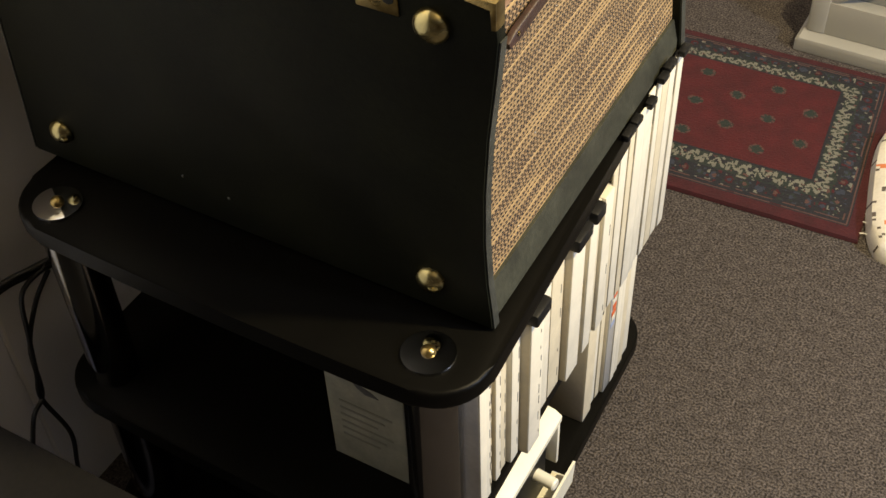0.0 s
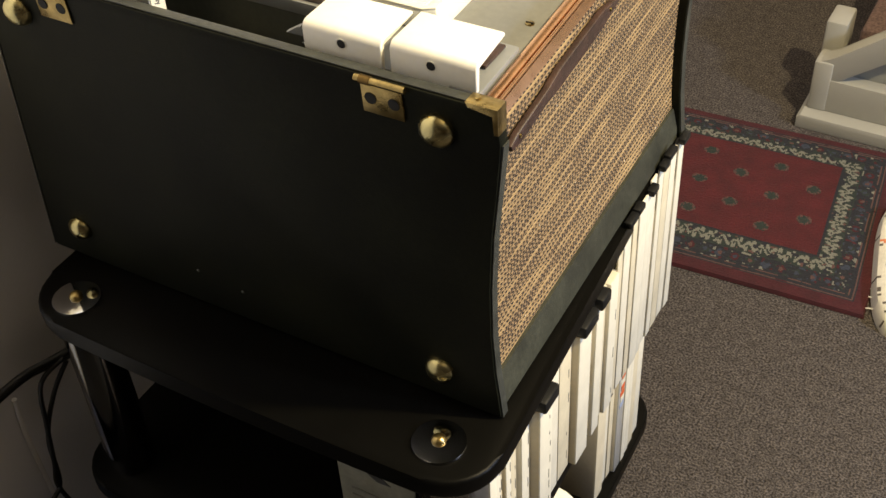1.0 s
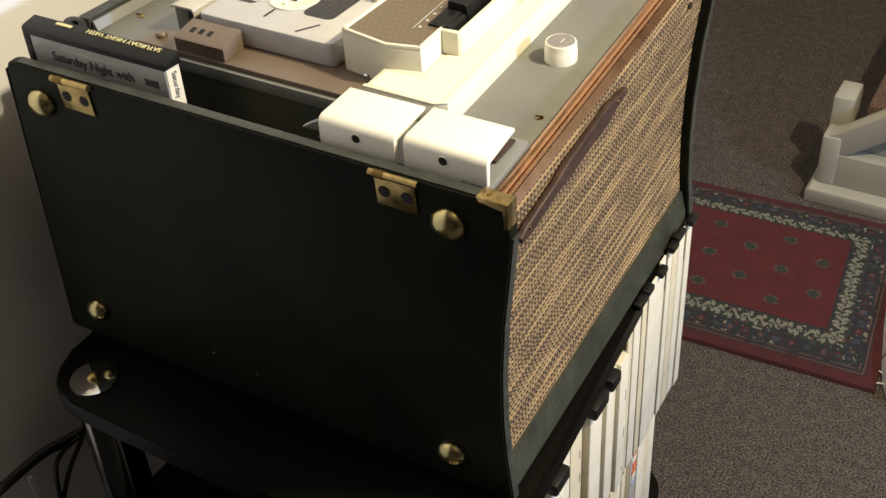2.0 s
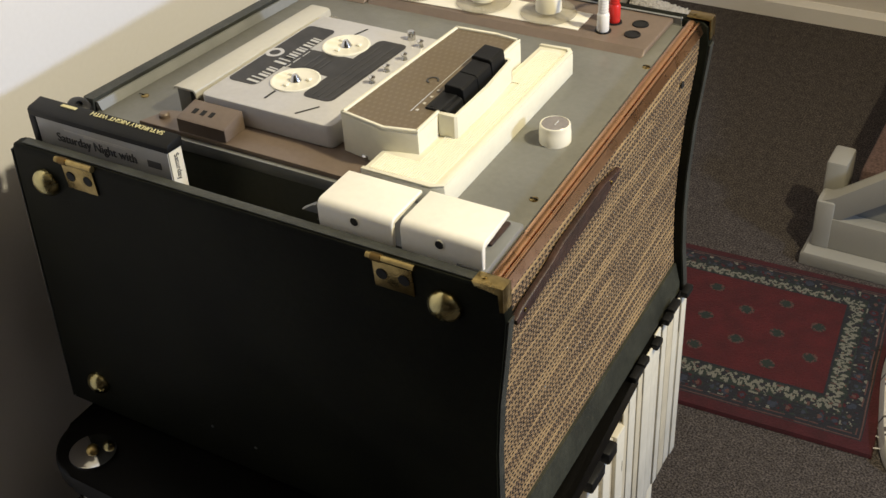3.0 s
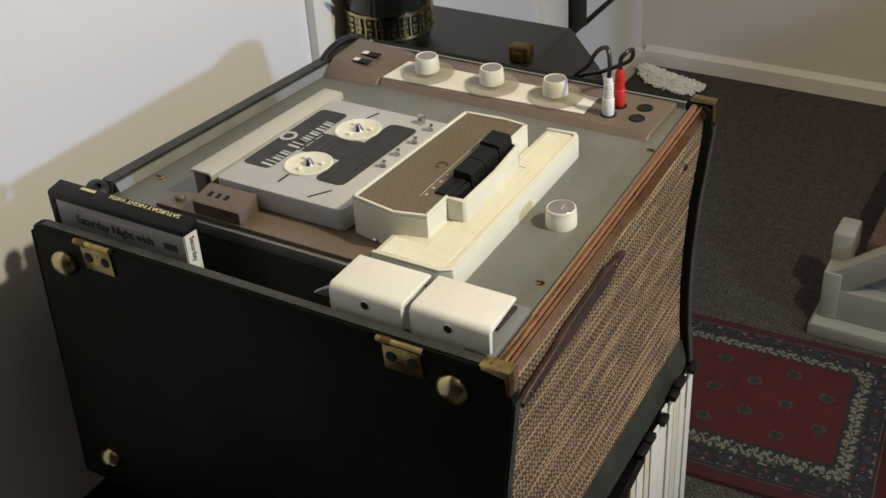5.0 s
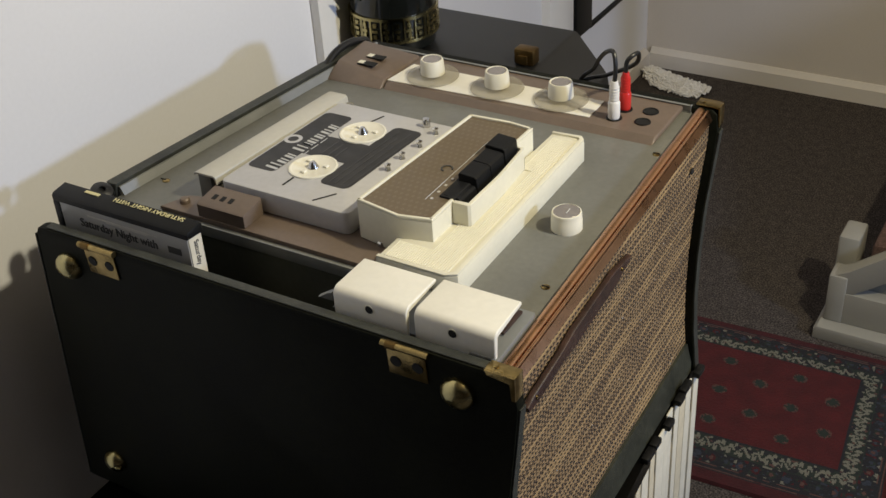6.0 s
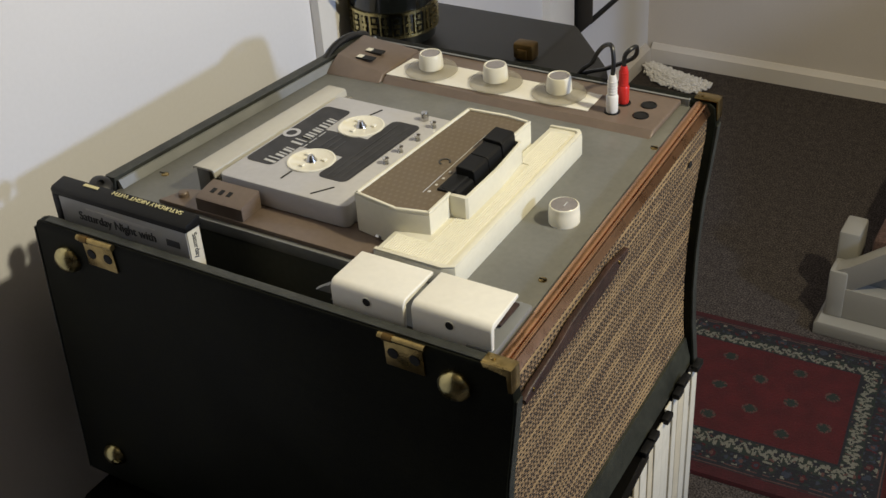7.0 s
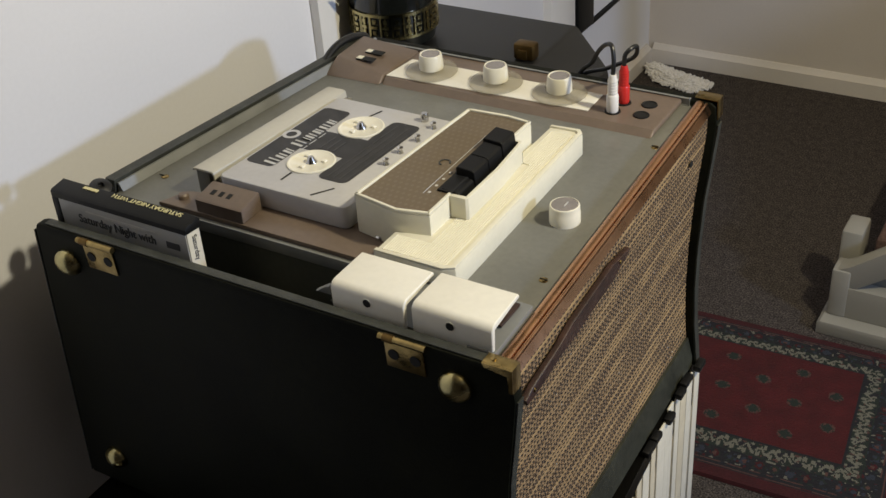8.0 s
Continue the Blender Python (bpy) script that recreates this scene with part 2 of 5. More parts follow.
M = {
    "leatherette": mat("leatherette", (0.0062, 0.0068, 0.0035), 0.62, spec=0.11, grain=0.25, stain=0.35, stain_scale=14, bump=0.45, bump_scale=900),
    "edge_grey": mat("edge_grey", (0.032, 0.034, 0.028), 0.55, grain=0.2, stain=0.35, stain_scale=40, bump=0.3, bump_scale=700),
    "kick_green": mat("kick_green", (0.033, 0.034, 0.024), 0.65, spec=0.3, grain=0.15, stain=0.35, stain_scale=25, bump=0.3, bump_scale=600),
    "well_dark": mat("well_dark", (0.055, 0.058, 0.044), 0.6, grain=0.1, stain=0.15),
    "deck_grey": mat("deck_grey", (0.19, 0.19, 0.172), 0.42, 0.25, grain=0.05, stain=0.12, stain_scale=14, bump=0.06, bump_scale=800, rough_var=0.08),
    "rim_grey": mat("rim_grey", (0.20, 0.205, 0.20), 0.45, 0.2, stain=0.15, stain_scale=25),
    "brown_enamel": mat("brown_enamel", (0.155, 0.115, 0.088), 0.45, 0.1, grain=0.05, stain=0.10, stain_scale=18, bump=0.05, bump_scale=800),
    "cream": mat("cream", (0.72, 0.69, 0.565), 0.42, grain=0.02, stain=0.05, stain_scale=20, bump=0.04),
    "bar_cream": mat("bar_cream", (0.50, 0.48, 0.42), 0.4, 0.1, grain=0.02, stain=0.05, stain_scale=20),
    "white_plastic": mat("white_plastic", (0.76, 0.735, 0.66), 0.38, grain=0.02, stain=0.04, stain_scale=25, bump=0.04),
    "knob_white": mat("knob_white", (0.74, 0.71, 0.60), 0.35, stain=0.04, stain_scale=40),
    "knob_top": mat("knob_top", (0.36, 0.33, 0.31), 0.25, 0.6, grain=0.1, grain_scale=300),
    "cart_grey": mat("cart_grey", (0.48, 0.475, 0.49), 0.4, grain=0.03, stain=0.04, stain_scale=30, bump=0.05),
    "label_black": mat("label_black", (0.026, 0.025, 0.026), 0.45, spec=0.35, grain=0.1, stain=0.35, stain_scale=60),
    "label_print": mat("label_print", (0.5, 0.5, 0.5), 0.5, grain=0.05),
    "fine_print": mat("fine_print", (0.042, 0.042, 0.044), 0.5),
    "reel_cream": mat("reel_cream", (0.78, 0.75, 0.64), 0.35, stain=0.04, stain_scale=50),
    "steel": mat("steel", (0.55, 0.54, 0.52), 0.22, 1.0, stain=0.1, stain_scale=60),
    "brass": mat("brass", (0.43, 0.37, 0.18), 0.22, 1.0, grain=0.1, stain=0.25, stain_scale=60, rough_var=0.1, bump=0.08, bump_scale=500),
    "old_brass": mat("old_brass", (0.33, 0.24, 0.095), 0.3, 1.0, grain=0.15, stain=0.35, stain_scale=70, rough_var=0.1, bump=0.15, bump_scale=500),
    "clasp_brass": mat("clasp_brass", (0.16, 0.10, 0.035), 0.45, 1.0, stain=0.3, stain_scale=60),
    "copper_trim": mat("copper_trim", (0.56, 0.31, 0.165), 0.30, 1.0, grain=0.06, grain_scale=400, rough_var=0.08),
    "brown_leather": mat("brown_leather", (0.032, 0.015, 0.011), 0.5, grain=0.2, stain=0.4, stain_scale=50, bump=0.4, bump_scale=400),
    "black_plastic": mat("black_plastic", (0.006, 0.006, 0.006), 0.5, spec=0.25, grain=0.1, stain=0.15, stain_scale=40, bump=0.05),
    "black_lacquer": mat("black_lacquer", (0.0020, 0.0018, 0.0013), 0.42, spec=0.09, grain=0.1, stain=0.2, stain_scale=20, bump=0.08, bump_scale=500),
    "black_hole": mat("black_hole", (0.004, 0.004, 0.004), 0.8),
    "chrome": mat("chrome", (0.62, 0.62, 0.62), 0.06, 1.0),
    "dark_chrome": mat("dark_chrome", (0.20, 0.195, 0.19), 0.12, 1.0, stain=0.1, stain_scale=30),
    "paper_white": mat("paper_white", (0.63, 0.59, 0.485), 0.7, grain=0.03, stain=0.06, stain_scale=30, bump=0.1),
    "paper_cream": mat("paper_cream", (0.57, 0.505, 0.37), 0.7, grain=0.04, stain=0.08, stain_scale=30, bump=0.1),
    "paper_beige": mat("paper_beige", (0.45, 0.385, 0.27), 0.7, grain=0.04, stain=0.1, stain_scale=30, bump=0.1),
    "paper_grey": mat("paper_grey", (0.48, 0.46, 0.43), 0.7, grain=0.05, stain=0.12, stain_scale=25),
    # sleeve paper with the shade under the shelf put into its grey
    "sleeve_grey": mat("sleeve_grey", (0.19, 0.185, 0.145), 0.6, grain=0.08, stain=0.25, stain_scale=30),
    "print_dark": mat("print_dark", (0.05, 0.05, 0.05), 0.6),
    "print_pale": mat("print_pale", (0.135, 0.13, 0.105), 0.7),
    "print_orange": mat("print_orange", (0.62, 0.12, 0.035), 0.6),
    "print_blue": mat("print_blue", (0.30, 0.36, 0.5), 0.6),
    "print_yellow": mat("print_yellow", (0.62, 0.56, 0.30), 0.6),
    # white paper greyed to carry the shade on the box insert
    "sleeve_white": mat("sleeve_white", (0.36, 0.355, 0.34), 0.3, grain=0.02, stain=0.05, coat=0.3),
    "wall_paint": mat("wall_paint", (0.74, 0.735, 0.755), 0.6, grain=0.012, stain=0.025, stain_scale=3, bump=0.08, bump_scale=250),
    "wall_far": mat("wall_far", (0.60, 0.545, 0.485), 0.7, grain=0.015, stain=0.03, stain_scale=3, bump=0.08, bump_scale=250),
    "white_gloss": mat("white_gloss", (0.76, 0.74, 0.71), 0.35, grain=0.01, stain=0.03, stain_scale=6, bump=0.04),
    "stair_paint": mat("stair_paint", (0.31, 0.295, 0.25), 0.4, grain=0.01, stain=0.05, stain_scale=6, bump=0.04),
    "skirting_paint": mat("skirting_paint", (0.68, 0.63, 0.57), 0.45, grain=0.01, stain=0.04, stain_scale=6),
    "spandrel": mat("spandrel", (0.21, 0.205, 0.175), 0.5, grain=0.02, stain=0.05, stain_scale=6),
    # dark colours for the unseen walls and ceiling, chosen to hold back bounce light
    "wall_panelling": mat("wall_panelling", (0.06, 0.04, 0.025), 0.6, grain=0.2, grain_scale=60, stain=0.2, stain_scale=4),
    "ceiling_white": mat("ceiling_white", (0.12, 0.10, 0.08), 0.8, grain=0.02, stain=0.03, stain_scale=3),
    "case_black": mat("case_black", (0.0065, 0.0065, 0.006), 0.45, grain=0.2, stain=0.2, bump=0.3, bump_scale=700),
    "red_plug": mat("red_plug", (0.55, 0.025, 0.02), 0.35),
    "white_plug": mat("white_plug", (0.75, 0.73, 0.70), 0.35),
    "rubber": mat("rubber", (0.009, 0.009, 0.009), 0.4),
    "stair_carpet": mat("stair_carpet", (0.10, 0.06, 0.05), 1.0, grain=0.4, grain_scale=250, bump=0.8, bump_scale=250),
    "lace": mat("lace", (0.80, 0.77, 0.72), 0.8, grain=0.1, bump=0.3),
    "pot_black": mat("pot_black", (0.007, 0.008, 0.007), 0.15, coat=0.4),
    "leaf": mat("leaf", (0.035, 0.075, 0.02), 0.5, grain=0.3, grain_scale=120),
    "dark_wood": mat("dark_wood", (0.007, 0.006, 0.005), 0.6, spec=0.2, grain=0.2, stain=0.3, bump=0.1),
    "cloth_white": mat("cloth_white", (0.70, 0.66, 0.58), 0.9, grain=0.06, stain=0.05, bump=0.4, bump_scale=500),
    "cloth_orange": mat("cloth_orange", (0.65, 0.20, 0.08), 0.9, grain=0.1),
    "cloth_dark": mat("cloth_dark", (0.11, 0.09, 0.075), 0.9, grain=0.1),
    "rug_red": mat("rug_red", (0.054, 0.0036, 0.0043), 0.95, grain=0.3, grain_scale=600, stain=0.2, stain_scale=30, bump=0.5, bump_scale=700),
    "rug_crimson": mat("rug_crimson", (0.041, 0.0036, 0.0050), 0.95, grain=0.3, grain_scale=600, stain=0.2, stain_scale=30, bump=0.5, bump_scale=700),
    "rug_navy": mat("rug_navy", (0.010, 0.0098, 0.0125), 0.95, grain=0.3, grain_scale=600, bump=0.5, bump_scale=700),
    "rug_green": mat("rug_green", (0.013, 0.019, 0.014), 0.95, grain=0.3, grain_scale=600, bump=0.5, bump_scale=700),
    "rug_white": mat("rug_white", (0.135, 0.128, 0.10), 0.95, grain=0.25, grain_scale=600, bump=0.5, bump_scale=700),
    "rug_pink": mat("rug_pink", (0.075, 0.034, 0.027), 0.95, grain=0.25, grain_scale=600, bump=0.5, bump_scale=700),
    "rug_blue": mat("rug_blue", (0.022, 0.027, 0.040), 0.95, grain=0.25, grain_scale=600, bump=0.5, bump_scale=700),
}
M["grille_cloth"], M["carpet"], M["dotted_brown"], M["clear_plastic"] = grille_cloth(), carpet_material(), dotted_brown(), clear_plastic()


# ---- mesh helpers ----
def box(bm, x0, x1, y0, y1, z0, z1, bevel=0.0, seg=2):
    r = bmesh.ops.create_cube(bm, size=1.0)
    for v in r["verts"]:
        v.co = Vector((x0 + (v.co.x + 0.5) * (x1 - x0), y0 + (v.co.y + 0.5) * (y1 - y0), z0 + (v.co.z + 0.5) * (z1 - z0)))
    if bevel:
        edges = {e for v in r["verts"] for e in v.link_edges}
        bmesh.ops.bevel(bm, geom=list(edges), offset=bevel, segments=seg, profile=0.5, affect="EDGES")
    return bm


def prism(bm, poly, axis, a, b, bevel=0.0, seg=2):
    """A flat outline (list of pairs) drawn out from a to b along an axis."""
    place = {"x": lambda p, d: (d, p[0], p[1]), "y": lambda p, d: (p[0], d, p[1]), "z": lambda p, d: (p[0], p[1], d)}[axis]
    lo = [bm.verts.new(place(p, a)) for p in poly]
    hi = [bm.verts.new(place(p, b)) for p in poly]
    n = len(poly)
    caps = [bm.faces.new(lo), bm.faces.new(hi)]
    for i in range(n):
        bm.faces.new((lo[i], lo[(i + 1) % n], hi[(i + 1) % n], hi[i]))
    if bevel:
        edges = {e for f in caps for e in f.edges}
        bmesh.ops.bevel(bm, geom=list(edges), offset=bevel, segments=seg, profile=0.5, affect="EDGES")
    bmesh.ops.recalc_face_normals(bm, faces=bm.faces[:])
    return bm


def lathe(bm, profile, place, axis=(0, 0, 1), n=32):
    """A turned form: profile pairs (radius, height) spun round an axis at a place."""
    turn = Vector((0, 0, 1)).rotation_difference(Vector(axis)).to_matrix()
    rings = []
    for r, h in profile:
        if r < 1e-6:
            rings.append([bm.verts.new(Vector(place) + turn @ Vector((0, 0, h)))])
        else:
            rings.append([bm.verts.new(Vector(place) + turn @ Vector((r * math.cos(2 * math.pi * k / n), r * math.sin(2 * math.pi * k / n), h))) for k in range(n)])
    made = []
    for a, b in zip(rings, rings[1:]):
        for k in range(n):
            q = [a[k % len(a)], a[(k + 1) % len(a)], b[(k + 1) % len(b)], b[k % len(b)]]
            q = list(dict.fromkeys(q))
            if len(q) > 2:
                made.append(bm.faces.new(q))
    for ring in (rings[0], rings[-1]):
        if len(ring) > 1:
            made.append(bm.faces.new(ring))
    bmesh.ops.recalc_face_normals(bm, faces=made)
    return bm


def tube(bm, points, r, n=10, steps=8):
    """A round cord through points."""
    pts = [Vector(p) for p in points]
    path = []
    for i in range(len(pts) - 1):
        p0, p1, p2, p3 = pts[max(i - 1, 0)], pts[i], pts[i + 1], pts[min(i + 2, len(pts) - 1)]
        for s in range(steps):
            t = s / steps
            path.append(0.5 * (2 * p1 + (p2 - p0) * t + (2 * p0 - 5 * p1 + 4 * p2 - p3) * t * t + (3 * p1 - p0 - 3 * p2 + p3) * t ** 3))
    path.append(pts[-1])
    rings = []
    side = None
    for i, p in enumerate(path):
        d = (path[min(i + 1, len(path) - 1)] - path[max(i - 1, 0)]).normalized()
        if side is None:
            side = d.orthogonal().normalized()
        side = (side - d * side.dot(d)).normalized()
        up = d.cross(side)
        rings.append([bm.verts.new(p + r * (math.cos(2 * math.pi * k / n) * side + math.sin(2 * math.pi * k / n) * up)) for k in range(n)])
    for a, b in zip(rings, rings[1:]):
        for k in range(n):
            bm.faces.new((a[k], a[(k + 1) % n], b[(k + 1) % n], b[k]))
    bm.faces.new(rings[0])
    bm.faces.new(rings[-1])
    bmesh.ops.recalc_face_normals(bm, faces=bm.faces[:])
    return bm


def rounded(x0, x1, y0, y1, r, n=6):
    """The outline of a rectangle with round corners."""
    out = []
    for cx, cy, a in ((x1 - r, y1 - r, 0), (x0 + r, y1 - r, 90), (x0 + r, y0 + r, 180), (x1 - r, y0 + r, 270)):
        for k in range(n + 1):
            t = radians(a + 90 * k / n)
            out.append((cx + r * math.cos(t), cy + r * math.sin(t)))
    return out


def thing(name, place, label, category, group="", kind=""):
    ob = new(name)
    ob.empty_display_size = 0.05
    ob.location = place
    return tagged(ob, label, category, group, kind)


def origin(ob):
    p = Vector((0, 0, 0))
    while ob is not None:
        p += ob.location
        ob = ob.parent
    return p


def part(name, bm, material, parent, label="", smooth=True):
    """Links a bmesh, drawn in world places, as one mesh under a thing or part."""
    base = origin(parent)
    for v in bm.verts:
        v.co -= base
    me = bpy.data.meshes.new(name)
    bm.to_mesh(me)
    bm.free()
    if smooth:
        for p in me.polygons:
            p.use_smooth = True
        me.set_sharp_from_angle(angle=radians(35))
    for m in material if isinstance(material, (list, tuple)) else [material]:
        me.materials.append(M[m])
    ob = new(name, me)
    ob.parent = parent
    return tagged(ob, label)


def solo(name, bm, material, label, category, kind="", place=None, smooth=True, group=""):
    """A thing that is one mesh."""
    base = Vector(place or (0, 0, 0))
    for v in bm.verts:
        v.co -= base
    me = bpy.data.meshes.new(name)
    bm.to_mesh(me)
    bm.free()
    if smooth:
        for p in me.polygons:
            p.use_smooth = True
        me.set_sharp_from_angle(angle=radians(35))
    for m in material if isinstance(material, (list, tuple)) else [material]:
        me.materials.append(M[m])
    ob = new(name, me)
    ob.location = base
    return tagged(ob, label, category, group, kind)


def words(text, size, m, material, parent, name="lettering", depth=0.0003, squeeze=1.0):
    """Raised lettering in the built-in font, turned to a mesh; m places its local x and y."""
    cu = bpy.data.curves.new(name, "FONT")
    cu.body, cu.size, cu.extrude = text, size, depth
    cu.align_x = "LEFT"
    tmp = bpy.data.objects.new(name, cu)
    scene.collection.objects.link(tmp)
    dg = bpy.context.evaluated_depsgraph_get()
    me = bpy.data.meshes.new_from_object(tmp.evaluated_get(dg))
    bpy.data.objects.remove(tmp)
    me.materials.clear()
    me.materials.append(M[material])
    me.transform(Matrix.Translation(-origin(parent)) @ m @ Matrix.Diagonal((squeeze, 1, 1, 1)))
    ob = new(name, me)
    ob.parent = parent
    return ob


B = bmesh.new


# ---- the room ----
def structure():
    solo("floor", box(B(), -1.2, 4.4, -4.2, 2.45, -0.05, 0.0), "carpet", "grey-brown flecked cut-pile carpet", "floor", "structure", smooth=False)
    # unseen ceiling, added dark so that little light bounces down
    solo("ceiling", box(B(), -1.2, 4.4, -4.2, 2.45, 2.45, 2.5), "ceiling_white", "unseen ceiling kept dark to limit bounce light", "ceiling", "structure", smooth=False)
    solo("wall_west", box(B(), -0.62, -0.5, -4.2, 0.545, 0.0, 2.45), "wall_paint", "smooth white-painted wall behind the recorder", "wall", "structure", smooth=False)
    solo("wall_west_far", box(B(), -0.85, -0.735, 0.5, 2.45, 0.0, 2.45), "wall_paint", "white-painted wall beyond the corner", "wall", "structure", smooth=False)
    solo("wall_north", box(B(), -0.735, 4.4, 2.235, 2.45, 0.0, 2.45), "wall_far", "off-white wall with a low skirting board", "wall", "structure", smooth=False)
    # two unseen closing walls, dark to keep the ambient light low
    solo("wall_east", box(B(), 4.25, 4.4, -4.2, 2.235, 0.0, 2.45), "wall_panelling", "unseen wall kept dark to limit bounce light", "wall", "structure", smooth=False)
    solo("wall_south", box(B(), -0.5, 4.25, -4.2, -4.05, 0.0, 2.45), "wall_panelling", "unseen wall kept dark to limit bounce light", "wall", "structure", smooth=False)
    # corner casing at the wall's end
    bm = prism(B(), [(-0.622, 0.546), (-0.488, 0.546), (-0.486, 0.552), (-0.486, 0.612), (-0.492, 0.618), (-0.622, 0.618)], "z", 0.0, 2.45)
    solo("trim", bm, "white_gloss", "white gloss wooden casing on the wall's end", "casing", "structure")
    bm = prism(B(), [(-0.735, 1.625), (-0.718, 1.63), (-0.712, 1.64), (-0.712, 1.735), (-0.718, 1.745), (-0.735, 1.75)], "z", 0.0, 2.1)
    solo("trim", bm, "white_gloss", "white gloss door casing on the far wall", "casing", "structure")
    bm = prism(B(), [(2.219, 0.0), (2.235, 0.0), (2.235, 0.05), (2.231, 0.05), (2.226, 0.043), (2.219, 0.038)], "x", -0.719, 4.25)
    solo("baseboard", bm, "skirting_paint", "low white moulded skirting board", "skirting", "structure")
    bm = prism(B(), [(-0.735, 0.0), (-0.719, 0.0), (-0.719, 0.038), (-0.726, 0.043), (-0.731, 0.05), (-0.735, 0.05)], "y", 1.752, 2.219)
    solo("baseboard", bm, "skirting_paint", "low white moulded skirting board", "skirting", "structure")


def staircase():
    t = thing("staircase", (0.0, 1.28, 0.0), "white-painted staircase with panelled spandrel and carpeted treads", "staircase")
    y0 = 1.285
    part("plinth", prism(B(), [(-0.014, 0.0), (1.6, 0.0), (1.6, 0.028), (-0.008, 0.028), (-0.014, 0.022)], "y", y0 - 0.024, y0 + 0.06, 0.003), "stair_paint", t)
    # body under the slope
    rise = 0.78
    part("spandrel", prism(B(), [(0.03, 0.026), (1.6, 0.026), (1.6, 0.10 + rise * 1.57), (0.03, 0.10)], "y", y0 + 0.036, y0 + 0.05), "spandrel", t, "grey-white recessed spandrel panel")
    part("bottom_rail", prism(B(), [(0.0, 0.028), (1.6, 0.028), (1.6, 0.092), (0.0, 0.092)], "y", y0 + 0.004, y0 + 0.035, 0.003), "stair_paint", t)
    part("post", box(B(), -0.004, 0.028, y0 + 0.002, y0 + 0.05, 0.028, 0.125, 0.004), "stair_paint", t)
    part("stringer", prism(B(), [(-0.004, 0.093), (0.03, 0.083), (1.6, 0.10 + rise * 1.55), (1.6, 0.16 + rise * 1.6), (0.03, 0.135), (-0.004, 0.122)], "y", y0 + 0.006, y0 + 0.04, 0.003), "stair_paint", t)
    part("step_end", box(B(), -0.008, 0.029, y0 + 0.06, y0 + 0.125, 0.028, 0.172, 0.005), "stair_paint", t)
    for k in range(7):
        x = 0.05 + 0.235 * k
        part("tread", box(B(), x - 0.02 + (0.02 if k == 0 else 0), x + 0.26, y0 + 0.06, y0 + 0.88, 0.0 if k == 0 else 0.17 * k, 0.17 * (k + 1), 0.01), "stair_carpet", t, "dark brown carpeted tread")
    part("newel", box(B(), 0.5, 0.57, y0 + 0.0, y0 + 0.05, 0.6, 1.15, 0.006), "stair_paint", t)
    return t


